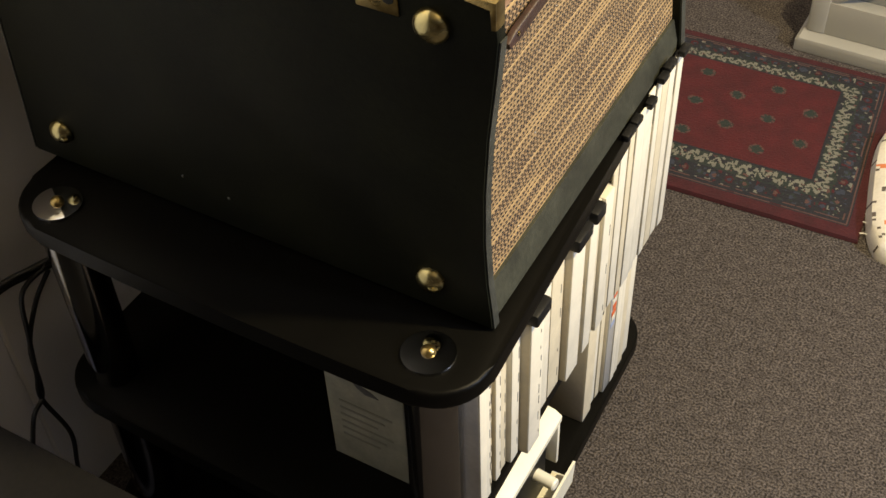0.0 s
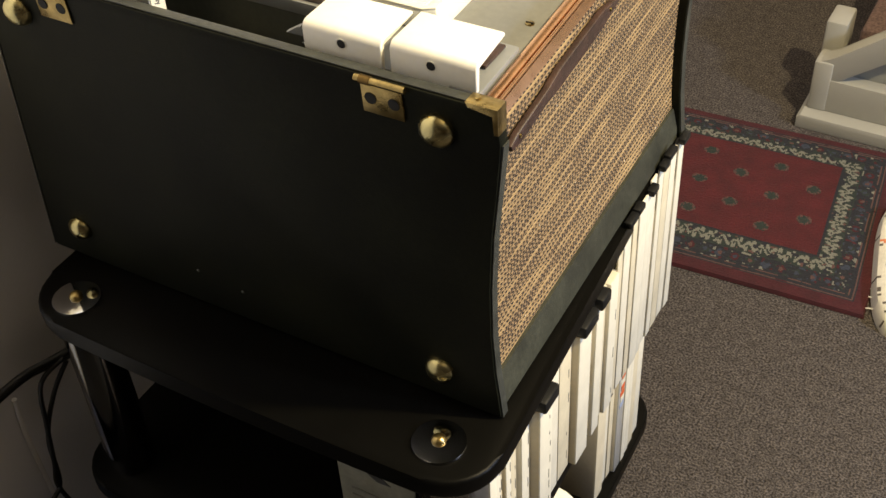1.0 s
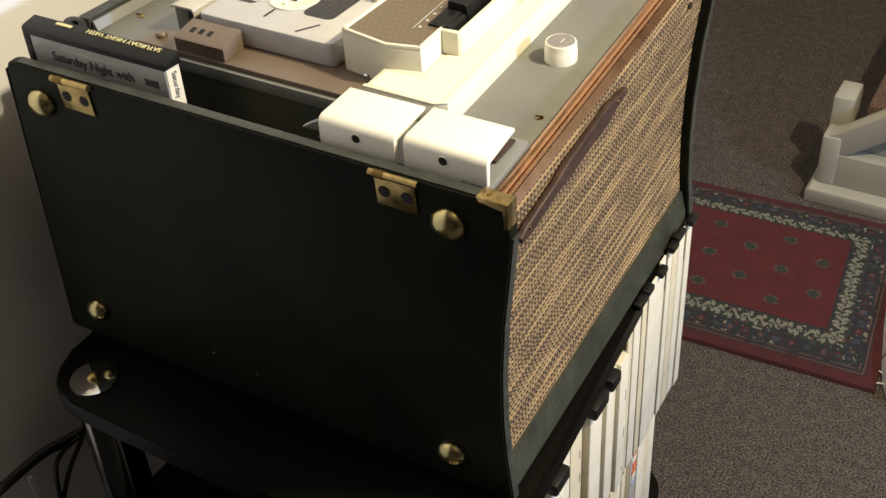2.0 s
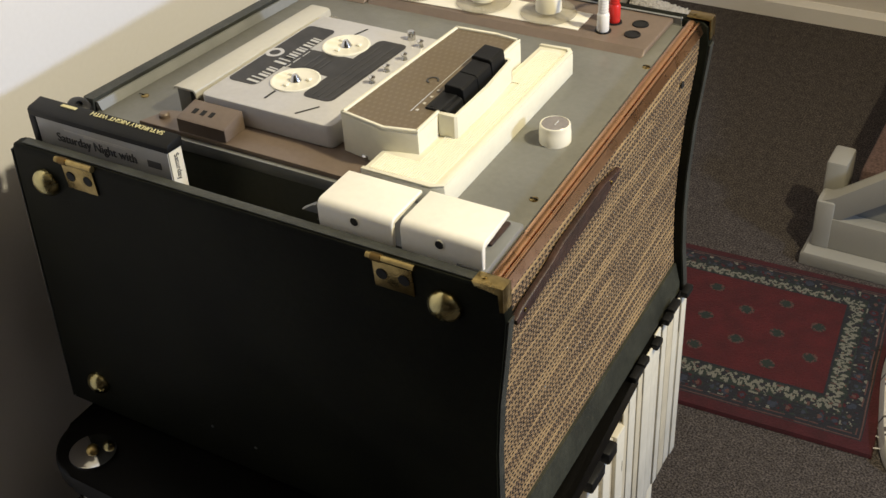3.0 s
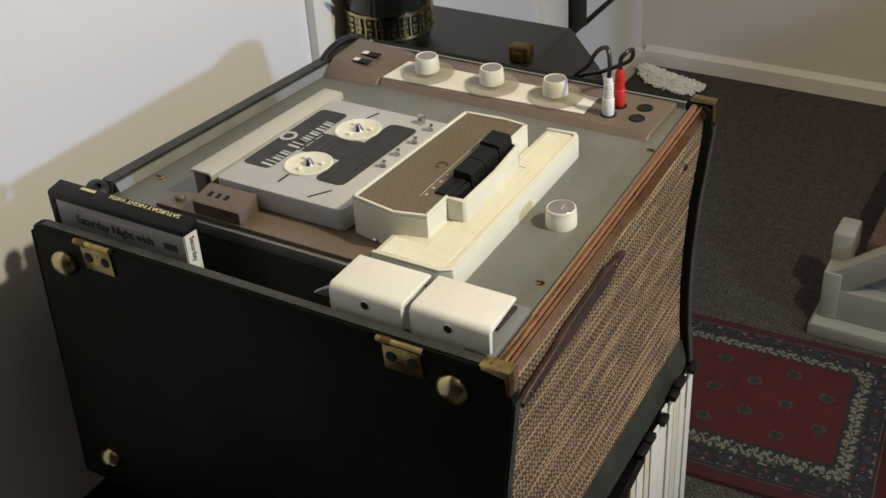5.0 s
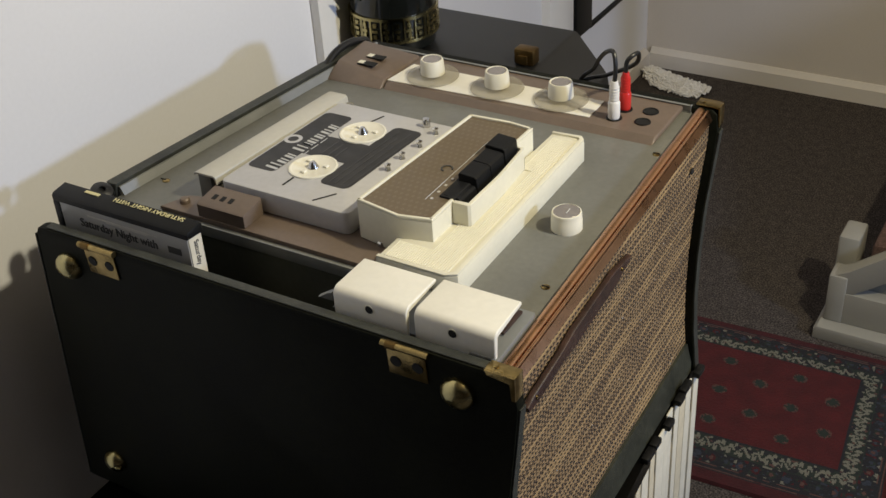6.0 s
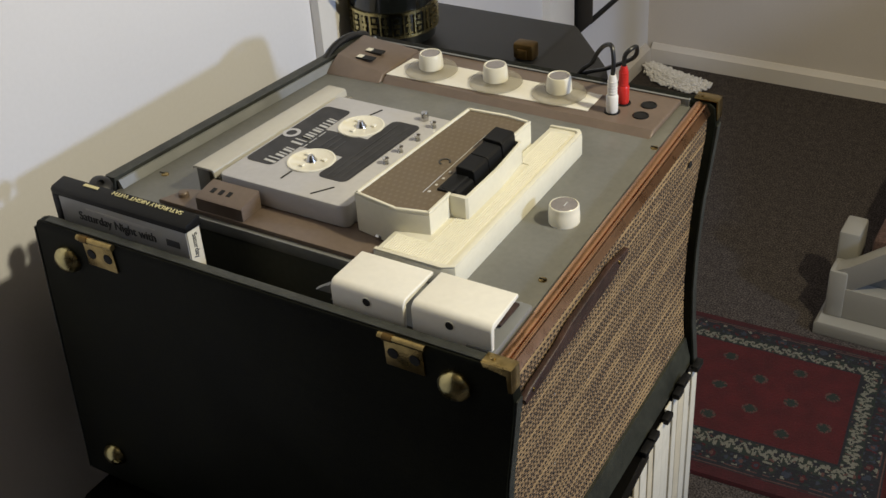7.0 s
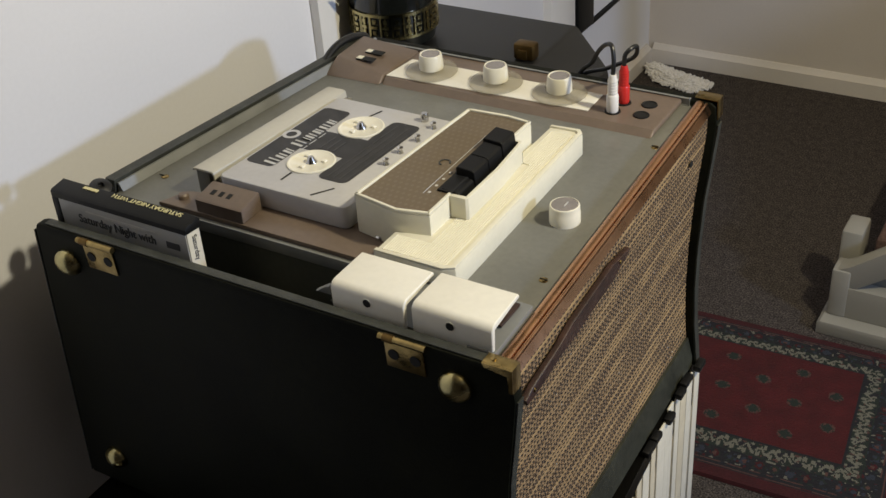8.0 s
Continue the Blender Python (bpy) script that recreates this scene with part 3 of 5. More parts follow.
def rug():
    """A small oriental rug woven knot by knot: each cell takes the colour of its place in the pattern."""
    x0, x1, y0, y1, c = -0.46, 0.221, 0.8295, 1.240, 0.0022
    nx, ny = int((x1 - x0) / c), int((y1 - y0) / c)
    names = ["rug_red", "rug_crimson", "rug_navy", "rug_green", "rug_white", "rug_pink", "rug_blue"]

    def knot(x, y):
        ex, ey = 0.9 * min(x - x0, x1 - x), min(0.776 * (y - y0), 1.13 * (y1 - y))
        e = min(ex, ey)
        along = y if ex < ey else x
        wob = noise.noise((x * 60, y * 60, 1.0))
        if e < 0.018:
            return 1
        if e < 0.0205:
            return 2
        if e < 0.023:
            return 5 if wob > -0.35 else 1
        if e < 0.027:
            return 2
        if e < 0.029:
            return 5 if wob > -0.1 else 2
        if e < 0.053:
            # outer band of flowers
            n = math.floor(along / 0.024)
            s, v = (along / 0.024) % 1.0 - 0.5, e - 0.041
            d = math.hypot(s * 0.024, v * 1.1)
            f = noise.noise((x * 120, y * 120, 4.0))
            if d < 0.0035:
                return 5 if n % 2 else 6
            if d < 0.0075:
                return (1, 3, 6)[n % 3] if f > -0.12 else 2
            if f > 0.30:
                return (3, 6, 1)[n % 3]
            if f < -0.45:
                return 4
            return 2
        if e < 0.055:
            return 3
        if e < 0.079:
            # pale leafy meander on green
            s = along / 0.021
            w = e - 0.067
            f = noise.noise((x * 130, y * 130, 9.0))
            g = noise.noise((x * 70, y * 70, 5.0))
            stem = abs(w - 0.0055 * math.sin(s * 2 * math.pi)) < 0.0034
            leaf = abs(w + 0.0075 * math.sin(s * 2 * math.pi + 0.9)) < 0.0042 and math.sin(s * 4 * math.pi) > -0.3
            if (stem and f > -0.3) or (leaf and g > -0.25):
                return 4
            if f > 0.40:
                return 5
            return 3 if g > -0.15 else 2
        if e < 0.0815:
            return 2
        # field with staggered medallions
        best = 9.0, 0, 0
        for j in range(5):
            ym = 0.970 + 0.0405 * j
            xs = 0.034 + (0.061 if j % 2 else 0.0)
            xm = xs + 0.122 * round((x - xs) / 0.122)
            dx, dy = abs(x - xm), abs(y - ym)
            if dx + dy < best[0] and min(xm - x0, x1 - xm) > 0.098:
                best = dx + dy, dx, dy
        d, dx, dy = best
        if dx < 0.0125 and dy < 0.0105 and d < 0.0165:
            if d < 0.0105 or (dx < 0.006 and dy < 0.007):
                return 3
            return 5 if noise.noise((x * 260, y * 260, 3.0)) > -0.1 else 3
        return 0

    verts, faces, idx = [], [], []
    for j in range(ny + 1):
        for i in range(nx + 1):
            x, y = x0 + i * c, y0 + j * c
            wave = 0.0012 * noise.noise((x * 9, y * 9, 0.0))
            edge = 0.0 if (i in (0, nx) or j in (0, ny)) else 0.006
            verts.append((x - 0.10 * (y - y0) + 0.0015 * noise.noise((y * 14, 3.0, 0.0)), y + 0.05 * (x - 0.05), 0.001 + edge + wave * (1 if edge else 0) + 0.0006 * noise.noise((x * 300, y * 300, 0.0)) * (1 if edge else 0)))
    for j in range(ny):
        for i in range(nx):
            a = j * (nx + 1) + i
            faces.append((a, a + 1, a + nx + 2, a + nx + 1))
            idx.append(knot(x0 + (i + 0.5) * c, y0 + (j + 0.5) * c))
    me = bpy.data.meshes.new("rug")
    me.from_pydata(verts, [], faces)
    for n in names:
        me.materials.append(M[n])
    me.polygons.foreach_set("material_index", idx)
    ob = tagged(new("rug", me), "small red oriental rug with medallions and leafy border", "rug")
    rnd = random.Random(3)
    for k in range(16):
        y = 0.86 + 0.022 * k + rnd.uniform(-0.006, 0.006)
        x = x1 - 0.10 * (y - y0) - 0.002
        pts = [(x, y, 0.006), (x + 0.008, y + rnd.uniform(-0.004, 0.004), 0.008), (x + rnd.uniform(0.014, 0.022), y + rnd.uniform(-0.012, 0.012), 0.003)]
        part("fringe_thread", tube(B(), pts, 0.0009, n=5, steps=3), "lace", ob, "pale fringe thread")
    return ob


# ---- the stand ----
def shelf_outline(x0, x1, y0, y1, r, bow=0.005):
    pts = []
    for x, y in rounded(x0, x1, y0, y1, r, 8):
        # the long near edge bows out a little
        if y < (y0 + y1) / 2:
            s = (x - (x0 + x1) / 2) / ((x1 - x0) / 2)
            y -= bow * max(0.0, 1 - s * s)
        pts.append((x, y))
    extra = []
    for i, p in enumerate(pts):
        extra.append(p)
        q = pts[(i + 1) % len(pts)]
        if p[1] < 0.1 and q[1] < 0.1 and abs(q[0] - p[0]) > 0.2:
            for k in range(1, 12):
                x = p[0] + (q[0] - p[0]) * k / 12
                s = (x - (x0 + x1) / 2) / ((x1 - x0) / 2)
                extra.append((x, y0 - bow * (1 - s * s)))
    return extra


SHELVES = (0.540, 0.308, 0.080)
POSTS = ((0.010, -0.017), (-0.368, -0.022), (-0.032, 0.452), (-0.362, 0.452))


def media_stand():
    t = thing("media_stand", (-0.176, 0.22, 0.0), "black lacquered media stand with round posts and three shelves", "stand")
    for k, z in enumerate(SHELVES):
        part("shelf", prism(B(), [(x - ((0.03 if k else 0.06) * (y + 0.02) if x > -0.1 else 0), y) for x, y in shelf_outline(-0.416, 0.0615 - (0.0195 if k else 0), -0.064 if k else -0.053, 0.497, 0.05)], "z", z - 0.02, z, 0.004, 3), "black_lacquer", t)
    for x, y in POSTS:
        for hi, lo in zip(SHELVES, SHELVES[1:]):
            part("post", lathe(B(), [(0.0240, lo + 0.0005), (0.0240, hi - 0.0205)], (x, y, 0), n=28), "dark_chrome", t, "glossy black tubular post")
        c = part("end_cap", lathe(B(), [(0.0225, 0.5405), (0.0222, 0.5425), (0.019, 0.5432), (0.0, 0.5434)], (x, y, 0), n=36), "chrome", t, "polished chrome disc on the post end")
        part("dome_nut", lathe(B(), [(0.0062, 0.5436), (0.006, 0.5455), (0.0045, 0.5475), (0.0025, 0.5484), (0.0, 0.5487)], (x, y, 0), n=20), "old_brass", c, "small domed brass nut")
        part("foot", lathe(B(), [(0.018, 0.0), (0.021, 0.006), (0.021, 0.050), (0.015, 0.0595)], (x, y, 0), n=20), "rubber", t)
    return t


# ---- the tape recorder ----
FRONT = [(0.056, 0.8625), (0.0565, 0.83), (0.0515, 0.79), (0.0455, 0.745), (0.0410, 0.69), (0.0392, 0.64), (0.0400, 0.596), (0.0425, 0.56), (0.0435, 0.543)]


def panel_outline(top):
    pts = [(-0.436, 0.543), (-0.391, top - 0.008), (-0.388, top - 0.002), (-0.383, top)]
    return pts + [(0.050, top), (0.055, top - 0.004)] + FRONT[1:]


def front_x(z):
    for (xa, za), (xb, zb) in zip(FRONT, FRONT[1:]):
        if zb <= z <= za:
            return xb + (xa - xb) * (z - zb) / (za - zb)
    return FRONT[0][0]


DECK = 0.846


def recorder():
    """The case, its deck and all that is fixed to it."""
    t = thing("tape_recorder", (-0.18, 0.22, 0.5405), "vintage cartridge tape recorder in dark leatherette case", "tape recorder")
    near = part("side_panel", prism(B(), panel_outline(0.8580), "y", 0.008, 0.0195, 0.002), "leatherette", t, "near-black leatherette side panel")
    part("edge_band", prism(B(), [(-0.378, 0.8582), (0.044, 0.8582), (0.044, 0.8594), (-0.378, 0.8594)], "y", 0.0098, 0.0178, 0.0005), "edge_grey", near, "worn grey top edge")
    front_strip = [(x + 0.0002, z) for x, z in FRONT[1:]] + [(x + 0.0014, z) for x, z in reversed(FRONT[1:])]
    part("edge_band", prism(B(), front_strip, "y", 0.0098, 0.0178), "edge_grey", near, "worn grey front edge")
    # the highlight down the back edge, drawn as a paler strip
    part("edge_band", prism(B(), [(-0.4360, 0.545), (-0.3914, 0.85), (-0.3924, 0.85), (-0.4370, 0.545)], "y", 0.0078, 0.0178), "edge_grey", near, "grey strip painting the highlight on the back edge")
    far = part("side_panel", prism(B(), panel_outline(0.852), "y", 0.438, 0.451, 0.0022), "leatherette", t)
    part("edge_band", prism(B(), front_strip, "y", 0.4392, 0.4498), "edge_grey", far)
    part("bottom", box(B(), -0.428, 0.022, 0.0395, 0.4375, 0.543, 0.556), "leatherette", t)
    part("back_panel", prism(B(), [(-0.431, 0.557), (-0.3885, 0.857), (-0.377, 0.857), (-0.419, 0.557)], "y", 0.09, 0.4375, 0.0015), "edge_grey", t, "dark grey back panel with worn rim")
    part("back_panel", prism(B(), [(-0.431, 0.557), (-0.388, 0.84), (-0.377, 0.84), (-0.419, 0.557)], "y", 0.0212, 0.0895), "leatherette", t)
    part("grommet", lathe(B(), [(0.0095, -0.004), (0.0105, 0.0), (0.0095, 0.003), (0.006, 0.005), (0.0030, 0.0052), (0.0028, 0.002), (0.0, 0.002)], (-0.3825, 0.078, 0.8540), axis=(0.45, -0.1, 0.9), n=24), "rubber", t, "black rubber grommet")
    part("grommet_stem", box(B(), -0.386, -0.379, 0.075, 0.081, 0.8402, 0.8480), "rubber", t)
    # storage well along the near side
    part("well_floor", box(B(), -0.377, -0.10, 0.0235, 0.084, 0.70, 0.706), "well_dark", t)
    part("well_wall", box(B(), -0.377, 0.018, 0.0845, 0.0865, 0.70, DECK - 0.0105), "well_dark", t, "dark olive wall of the storage well")
    part("well_end", box(B(), -0.101, -0.099, 0.0235, 0.084, 0.70, 0.858), "well_dark", t)
    part("catch", prism(B(), [(-0.113, 0.8635), (-0.0995, 0.8635), (-0.0995, 0.8715), (-0.103, 0.870)], "y", 0.023, 0.028, 0.0006), "rim_grey", t)
    # deck
    part("deck_plate", box(B(), -0.3765, 0.0345, 0.085, 0.4375, DECK - 0.010, DECK, 0.0015), "deck_grey", t, "grey enamelled metal deck plate")
    part("deck_lip", box(B(), -0.375, -0.10, 0.0832, 0.0848, DECK - 0.010, DECK + 0.0006, 0.0005), "rim_grey", t)
    part("deck_side", box(B(), 0.012, 0.0345, 0.0235, 0.0845, 0.846, 0.8555, 0.001), "rim_grey", t)
    part("rim", prism(B(), [(-0.3765, 0.8462), (-0.371, 0.8462), (-0.3745, 0.8540), (-0.3765, 0.8540)], "y", 0.092, 0.443), "rim_grey", t, "raised grey rim along the back")
    part("rim", box(B(), -0.366, 0.030, 0.4385, 0.4375, 0.8462, 0.853, 0.001), "rim_grey", t)
    # front: cloth, trims, kick board
    zs = [0.846, 0.82, 0.80, 0.77, 0.745, 0.715, 0.69, 0.65, 0.625, 0.60, 0.579]
    prof = [(front_x(z) - 0.008, z) for z in zs]
    part("grille_cloth", prism(B(), prof + [(x - 0.012, z) for x, z in reversed(prof)], "y", 0.0215, 0.4375), "grille_cloth", t, "straw and brown woven grille cloth")
    part("kick_board", prism(B(), [(0.016, 0.5565), (0.0410, 0.545), (0.0405, 0.556), (0.0360, 0.5785), (0.020, 0.5785)], "y", 0.0385, 0.4375, 0.001), "kick_green", t, "grey-green board below the cloth")
    for x, z, r, q in ((0.0398, 0.8490, 0.0044, 0.9), (0.0462, 0.8506, 0.0014, 1.0)):
        bm = prism(B(), [(x + r * math.cos(a * math.pi / 10), z + q * r * math.sin(a * math.pi / 10)) for a in range(20)], "y", 0.0235, 0.4375)
        part("trim_bar", bm, "copper_trim", t, "tarnished copper trim bar")
    part("trim_fascia", prism(B(), [(0.0478, 0.8495), (0.0512, 0.8425), (0.0498, 0.8410), (0.0478, 0.8410)], "y", 0.0235, 0.4375, 0.0006), "copper_trim", t, "sloping copper fascia")
    part("trim_base", box(B(), 0.0347, 0.0476, 0.0238, 0.4372, 0.838, 0.8480), "copper_trim", t)
    for y0, y1, zt in ((0.0068, 0.0175, 0.8602), (0.4395, 0.4520, 0.8540)):
        bm = prism(B(), [(0.034, zt + 0.0012), (0.0572, zt + 0.0012), (0.0572, zt - 0.019), (0.0562, zt - 0.019), (0.0562, zt), (0.034, zt)], "y", y0, y1, 0.0004)
        c = part("corner_bracket", bm, "old_brass", t, "aged brass corner bracket")
        side = y0 - 0.0014 if y0 < 0.1 else y1
        part("bracket_cheek", prism(B(), [(0.034, zt + 0.0011), (0.0571, zt + 0.0011), (0.0571, zt - 0.0185), (0.0540, zt - 0.019), (0.0535, zt - 0.0045), (0.036, zt - 0.003)], "y", side, side + 0.0014, 0.0003), "old_brass", c)
        part("screw", lathe(B(), [(0.002, zt + 0.0013), (0.002, zt + 0.0018), (0.0, zt + 0.0022)], (0.040, (y0 + y1) / 2, 0), n=12), "old_brass", c)
    # leather handle strip on the cloth
    h = part("handle_strap", prism(B(), [(0.031, 0.815), (0.042, 0.8190), (0.09, 0.8225), (0.112, 0.8275), (0.19, 0.8285), (0.226, 0.8235), (0.225, 0.8190), (0.19, 0.8145), (0.112, 0.8115), (0.09, 0.8125), (0.046, 0.8090), (0.033, 0.8095)], "x", 0.0485, 0.0535, 0.0012), "brown_leather", t, "dark brown worn leather handle strap")
    for y in (0.044, 0.205):
        part("rivet", lathe(B(), [(0.0018, 0.0), (0.0015, 0.0008), (0.0, 0.0011)], (0.0536, y, 0.8155 if y < 0.1 else 0.8225), axis=(1, 0, 0), n=12), "old_brass", h)
    part("trim_hole", lathe(B(), [(0.0035, 0.0), (0.0035, 0.0008), (0.0, 0.0009)], (0.0478, 0.392, 0.812), axis=(1, 0, 0), n=14), "black_hole", t)
    # domed studs
    for x, z, r in ((0.0108, 0.8300, 0.0132), (-0.3605, 0.8265, 0.0128), (-0.3885, 0.5845, 0.0125), (-0.0090, 0.5785, 0.0132)):
        prof = [(r * math.cos(a), r * 0.82 * math.sin(a)) for a in (0, 0.2, 0.4, 0.6, 0.8, 1.0, 1.2, 1.4)] + [(0.0, r * 0.82)]
        part("stud", lathe(B(), prof, (x, 0.0079, z), axis=(0, -1, 0), n=28), "brass", t, "domed brass stud")
    # lid hinges left on the panel
    for x in (-0.0295, -0.3195):
        g = part("hinge", box(B(), x - 0.0155, x + 0.0165, 0.0064, 0.0078, 0.829, 0.8545, 0.0006), "old_brass", t, "aged brass hinge leaf")
        part("hinge_barrel", lathe(B(), [(0.0028, -0.019), (0.0028, 0.019)], (x + 0.001, 0.0055, 0.8565), axis=(1, 0, 0), n=14), "old_brass", g)
        part("hinge_pin", lathe(B(), [(0.0033, -0.004), (0.0033, 0.004)], (x - 0.010, 0.0055, 0.8565), axis=(1, 0, 0), n=14), "clasp_brass", g)
        for dx in (-0.0085, 0.0095):
            part("screw_hole", lathe(B(), [(0.0046, 0.0), (0.0044, 0.0004), (0.0, 0.0005)], (x + dx, 0.0062, 0.8415), axis=(0, -1, 0), n=18), "black_hole", g)
    for x, z in ((-0.252, 0.586), (-0.205, 0.580)):
        part("tack", lathe(B(), [(0.0018, 0.0), (0.001, 0.0008), (0.0, 0.001)], (x, 0.0078, z), axis=(0, -1, 0), n=10), "edge_grey", t)
    # two white flap covers
    for x0, x1, y0 in ((-0.0985, -0.0365, 0.0225), (-0.0315, 0.0325, 0.0245)):
        y1, z1 = y0 + 0.0425, 0.8765
        pr = [(y0, 0.845), (y0, z1 - 0.006), (y0 + 0.0005, z1 - 0.0037), (y0 + 0.0018, z1 - 0.0018), (y0 + 0.0037, z1 - 0.0005), (y0 + 0.006, z1), (y1 - 0.001, z1), (y1, z1 - 0.001), (y1, z1 - 0.0035), (y0 + 0.004, z1 - 0.0035), (y0 + 0.003, z1 - 0.0045), (y0 + 0.003, 0.845)]
        f = part("flap_cover", prism(B(), pr, "x", x0, x1, 0.0011, 3), "white_plastic", t, "white plastic flap cover")
        part("key_hole", lathe(B(), [(0.0033, 0.0), (0.0031, 0.0004), (0.0, 0.0005)], (x0 + 0.031, y0 - 0.0001, 0.8665), axis=(0, -1, 0), n=18), "black_hole", f)
        part("eyelet", lathe(B(), [(0.0040, 0.0), (0.0040, 0.0003), (0.0034, 0.0003), (0.0034, 0.0)], (x0 + 0.031, y0 - 0.0001, 0.8665), axis=(0, -1, 0), n=18), "knob_white", f)
    part("leather_pad", box(B(), 0.014, 0.0255, 0.050, 0.079, 0.856, 0.8585, 0.0008), "brown_leather", t)
    part("deck_box", box(B(), -0.098, 0.0115, 0.028, 0.0825, 0.80, 0.852), "deck_grey", t)
    # brown tape platform with its latch block and guide bar
    part("tape_platform", prism(B(), [(-0.325, 0.0875), (-0.108, 0.0875), (-0.108, 0.302), (-0.285, 0.302), (-0.285, 0.118), (-0.314, 0.112)], "z", DECK, 0.8505, 0.001), "brown_enamel", t, "brown enamelled tape platform")
    bl = part("latch_block", prism(B(), [(0.0885, 0.8507), (0.1135, 0.8507), (0.1135, 0.867), (0.0905, 0.8635), (0.0885, 0.862)], "x", -0.2835, -0.234, 0.001), "brown_enamel", t, "brown block with three slots")
    for k in range(3):
        x = -0.2725 + 0.0085 * k
        part("slot", prism(B(), [(0.0975, 0.86405 + 0.0006), (0.1035, 0.86498 + 0.0006), (0.1035, 0.86530 + 0.0006), (0.0975, 0.86440 + 0.0006)], "x", x - 0.002, x + 0.002), "black_hole", bl)
    part("guide_bar", prism(B(), [(-0.3105, 0.8690), (-0.3100, 0.8712), (-0.3075, 0.8722), (-0.289, 0.8722), (-0.2872, 0.8710), (-0.2865, 0.8685), (-0.2865, 0.8640), (-0.2877, 0.8640), (-0.2878, 0.8682), (-0.2892, 0.8706), (-0.3075, 0.8706), (-0.3092, 0.8690)], "y", 0.1175, 0.294, 0.0003), "bar_cream", t, "pale metal guide bar")
    part("bar_block", box(B(), -0.3085, -0.2945, 0.1195, 0.292, 0.8465, 0.8704, 0.0008), "deck_grey", t)
    part("clear_strip", box(B(), -0.2862, -0.2785, 0.121, 0.293, 0.8515, 0.866, 0.001), "clear_plastic", t)
    # cream head cover on its ribbed base
    bp = part("cover_base", prism(B(), [(-0.100, 0.081), (-0.040, 0.081), (-0.0315, 0.086), (-0.0345, 0.312), (-0.039, 0.3175), (-0.066, 0.3155), (-0.066, 0.2825), (-0.071, 0.118), (-0.100, 0.1115)], "z", DECK, 0.8665, 0.0012), "cream", t, "cream plastic base plate")
    bm = B()
    for a, b, y0, y1 in ((-0.097, -0.040, 0.086, 0.108), (-0.0675, -0.040, 0.108, 0.150), (-0.0525, -0.040, 0.150, 0.245), (-0.0625, -0.040, 0.245, 0.306)):
        w = 0.0020
        for k in range(math.ceil(a / w), math.floor(b / w)):
            x = w * k
            prism(bm, [(x, 0.8664), (x + w, 0.8664), (x + 0.0014, 0.8675), (x + 0.0006, 0.8675)], "y", y0, y1)
    part("ribbed_insert", bm, "cream", bp, smooth=False)
    edge = [(-0.1, 0.0812), (-0.0402, 0.0812), (-0.0317, 0.0862), (-0.0347, 0.3118), (-0.0391, 0.3173), (-0.0658, 0.3153), (-0.0658, 0.3118), (-0.0405, 0.3138), (-0.0380, 0.3105), (-0.0352, 0.0875), (-0.0412, 0.0848), (-0.1, 0.0848)]
    part("raised_edge", prism(B(), edge, "z", 0.8664, 0.8682, 0.0004), "cream", bp)
    top, rim = 0.887, 0.0026
    outer = [(-0.1405, 0.119), (-0.0985, 0.1115), (-0.071, 0.1175), (-0.071, 0.150), (-0.0685, 0.2815), (-0.0915, 0.2845), (-0.130, 0.2825)]
    cen = Vector((-0.106, 0.2))
    c = part("head_cover", prism(B(), outer, "z", 0.8512, top - 0.003, 0.0006), "cream", t, "cream plastic head cover")
    for i in range(len(outer)):
        a, b = Vector(outer[i]), Vector(outer[(i + 1) % len(outer)])
        if a.x == -0.071 and a.y < 0.25 and a.y > 0.13:
            segs = [(Vector((-0.0695, 0.249)), b)]
        else:
            segs = [(a, b)]
        for p, q in segs:
            d = (q - p).normalized()
            nrm = Vector((-d.y, d.x)) * rim
            if nrm.dot(cen - p) < 0:
                nrm = -nrm
            part("rim", prism(B(), [tuple(p), tuple(q), tuple(q + nrm), tuple(p + nrm)], "z", top - 0.0029, top, 0.0005), "cream", c)
    inner = [(x + (cen.x - x) * 0.085, y + (cen.y - y) * 0.035) for x, y in outer]
    part("perforated_plate", prism(B(), inner, "z", top - 0.0029, top - 0.0016), "dotted_brown", c, "brown perforated plate")
    # emblem and gauge marks
    for r, w in ((0.0052, 0.0013),):
        part("emblem", prism(B(), [(-0.101 + r * math.cos(a), 0.192 + r * math.sin(a)) for a in [k * 0.35 for k in range(14)]] + [(-0.101 + (r - w) * math.cos(a), 0.192 + (r - w) * math.sin(a)) for a in [k * 0.35 for k in reversed(range(14))]], "z", top - 0.0015, top - 0.0009), "print_dark", c)
    for k in range(4):
        part("mark", box(B(), -0.0895, -0.0875, 0.145 + 0.011 * k, 0.1475 + 0.011 * k, top - 0.0015, top - 0.0011), "paper_grey", c)
    part("gauge_line", box(B(), -0.0925, -0.0921, 0.143, 0.245, top - 0.0015, top - 0.0011), "label_print", c)
    # key well and piano keys
    part("key_well", box(B(), -0.0835, -0.0700, 0.1505, 0.2485, top - 0.0015, top + 0.0004), "black_hole", c)
    tray = [(-0.0708, 0.1475), (-0.0570, 0.1475), (-0.0552, 0.1495), (-0.0552, 0.200), (-0.0585, 0.2455), (-0.0612, 0.2485), (-0.0708, 0.2485), (-0.0708, 0.2462), (-0.0622, 0.2462), (-0.0608, 0.2445), (-0.0580, 0.200), (-0.0580, 0.1512), (-0.0708, 0.1512)]
    part("key_tray", prism(B(), tray, "z", 0.8668, 0.8862, 0.0004), "cream", t, "cream key tray wall")
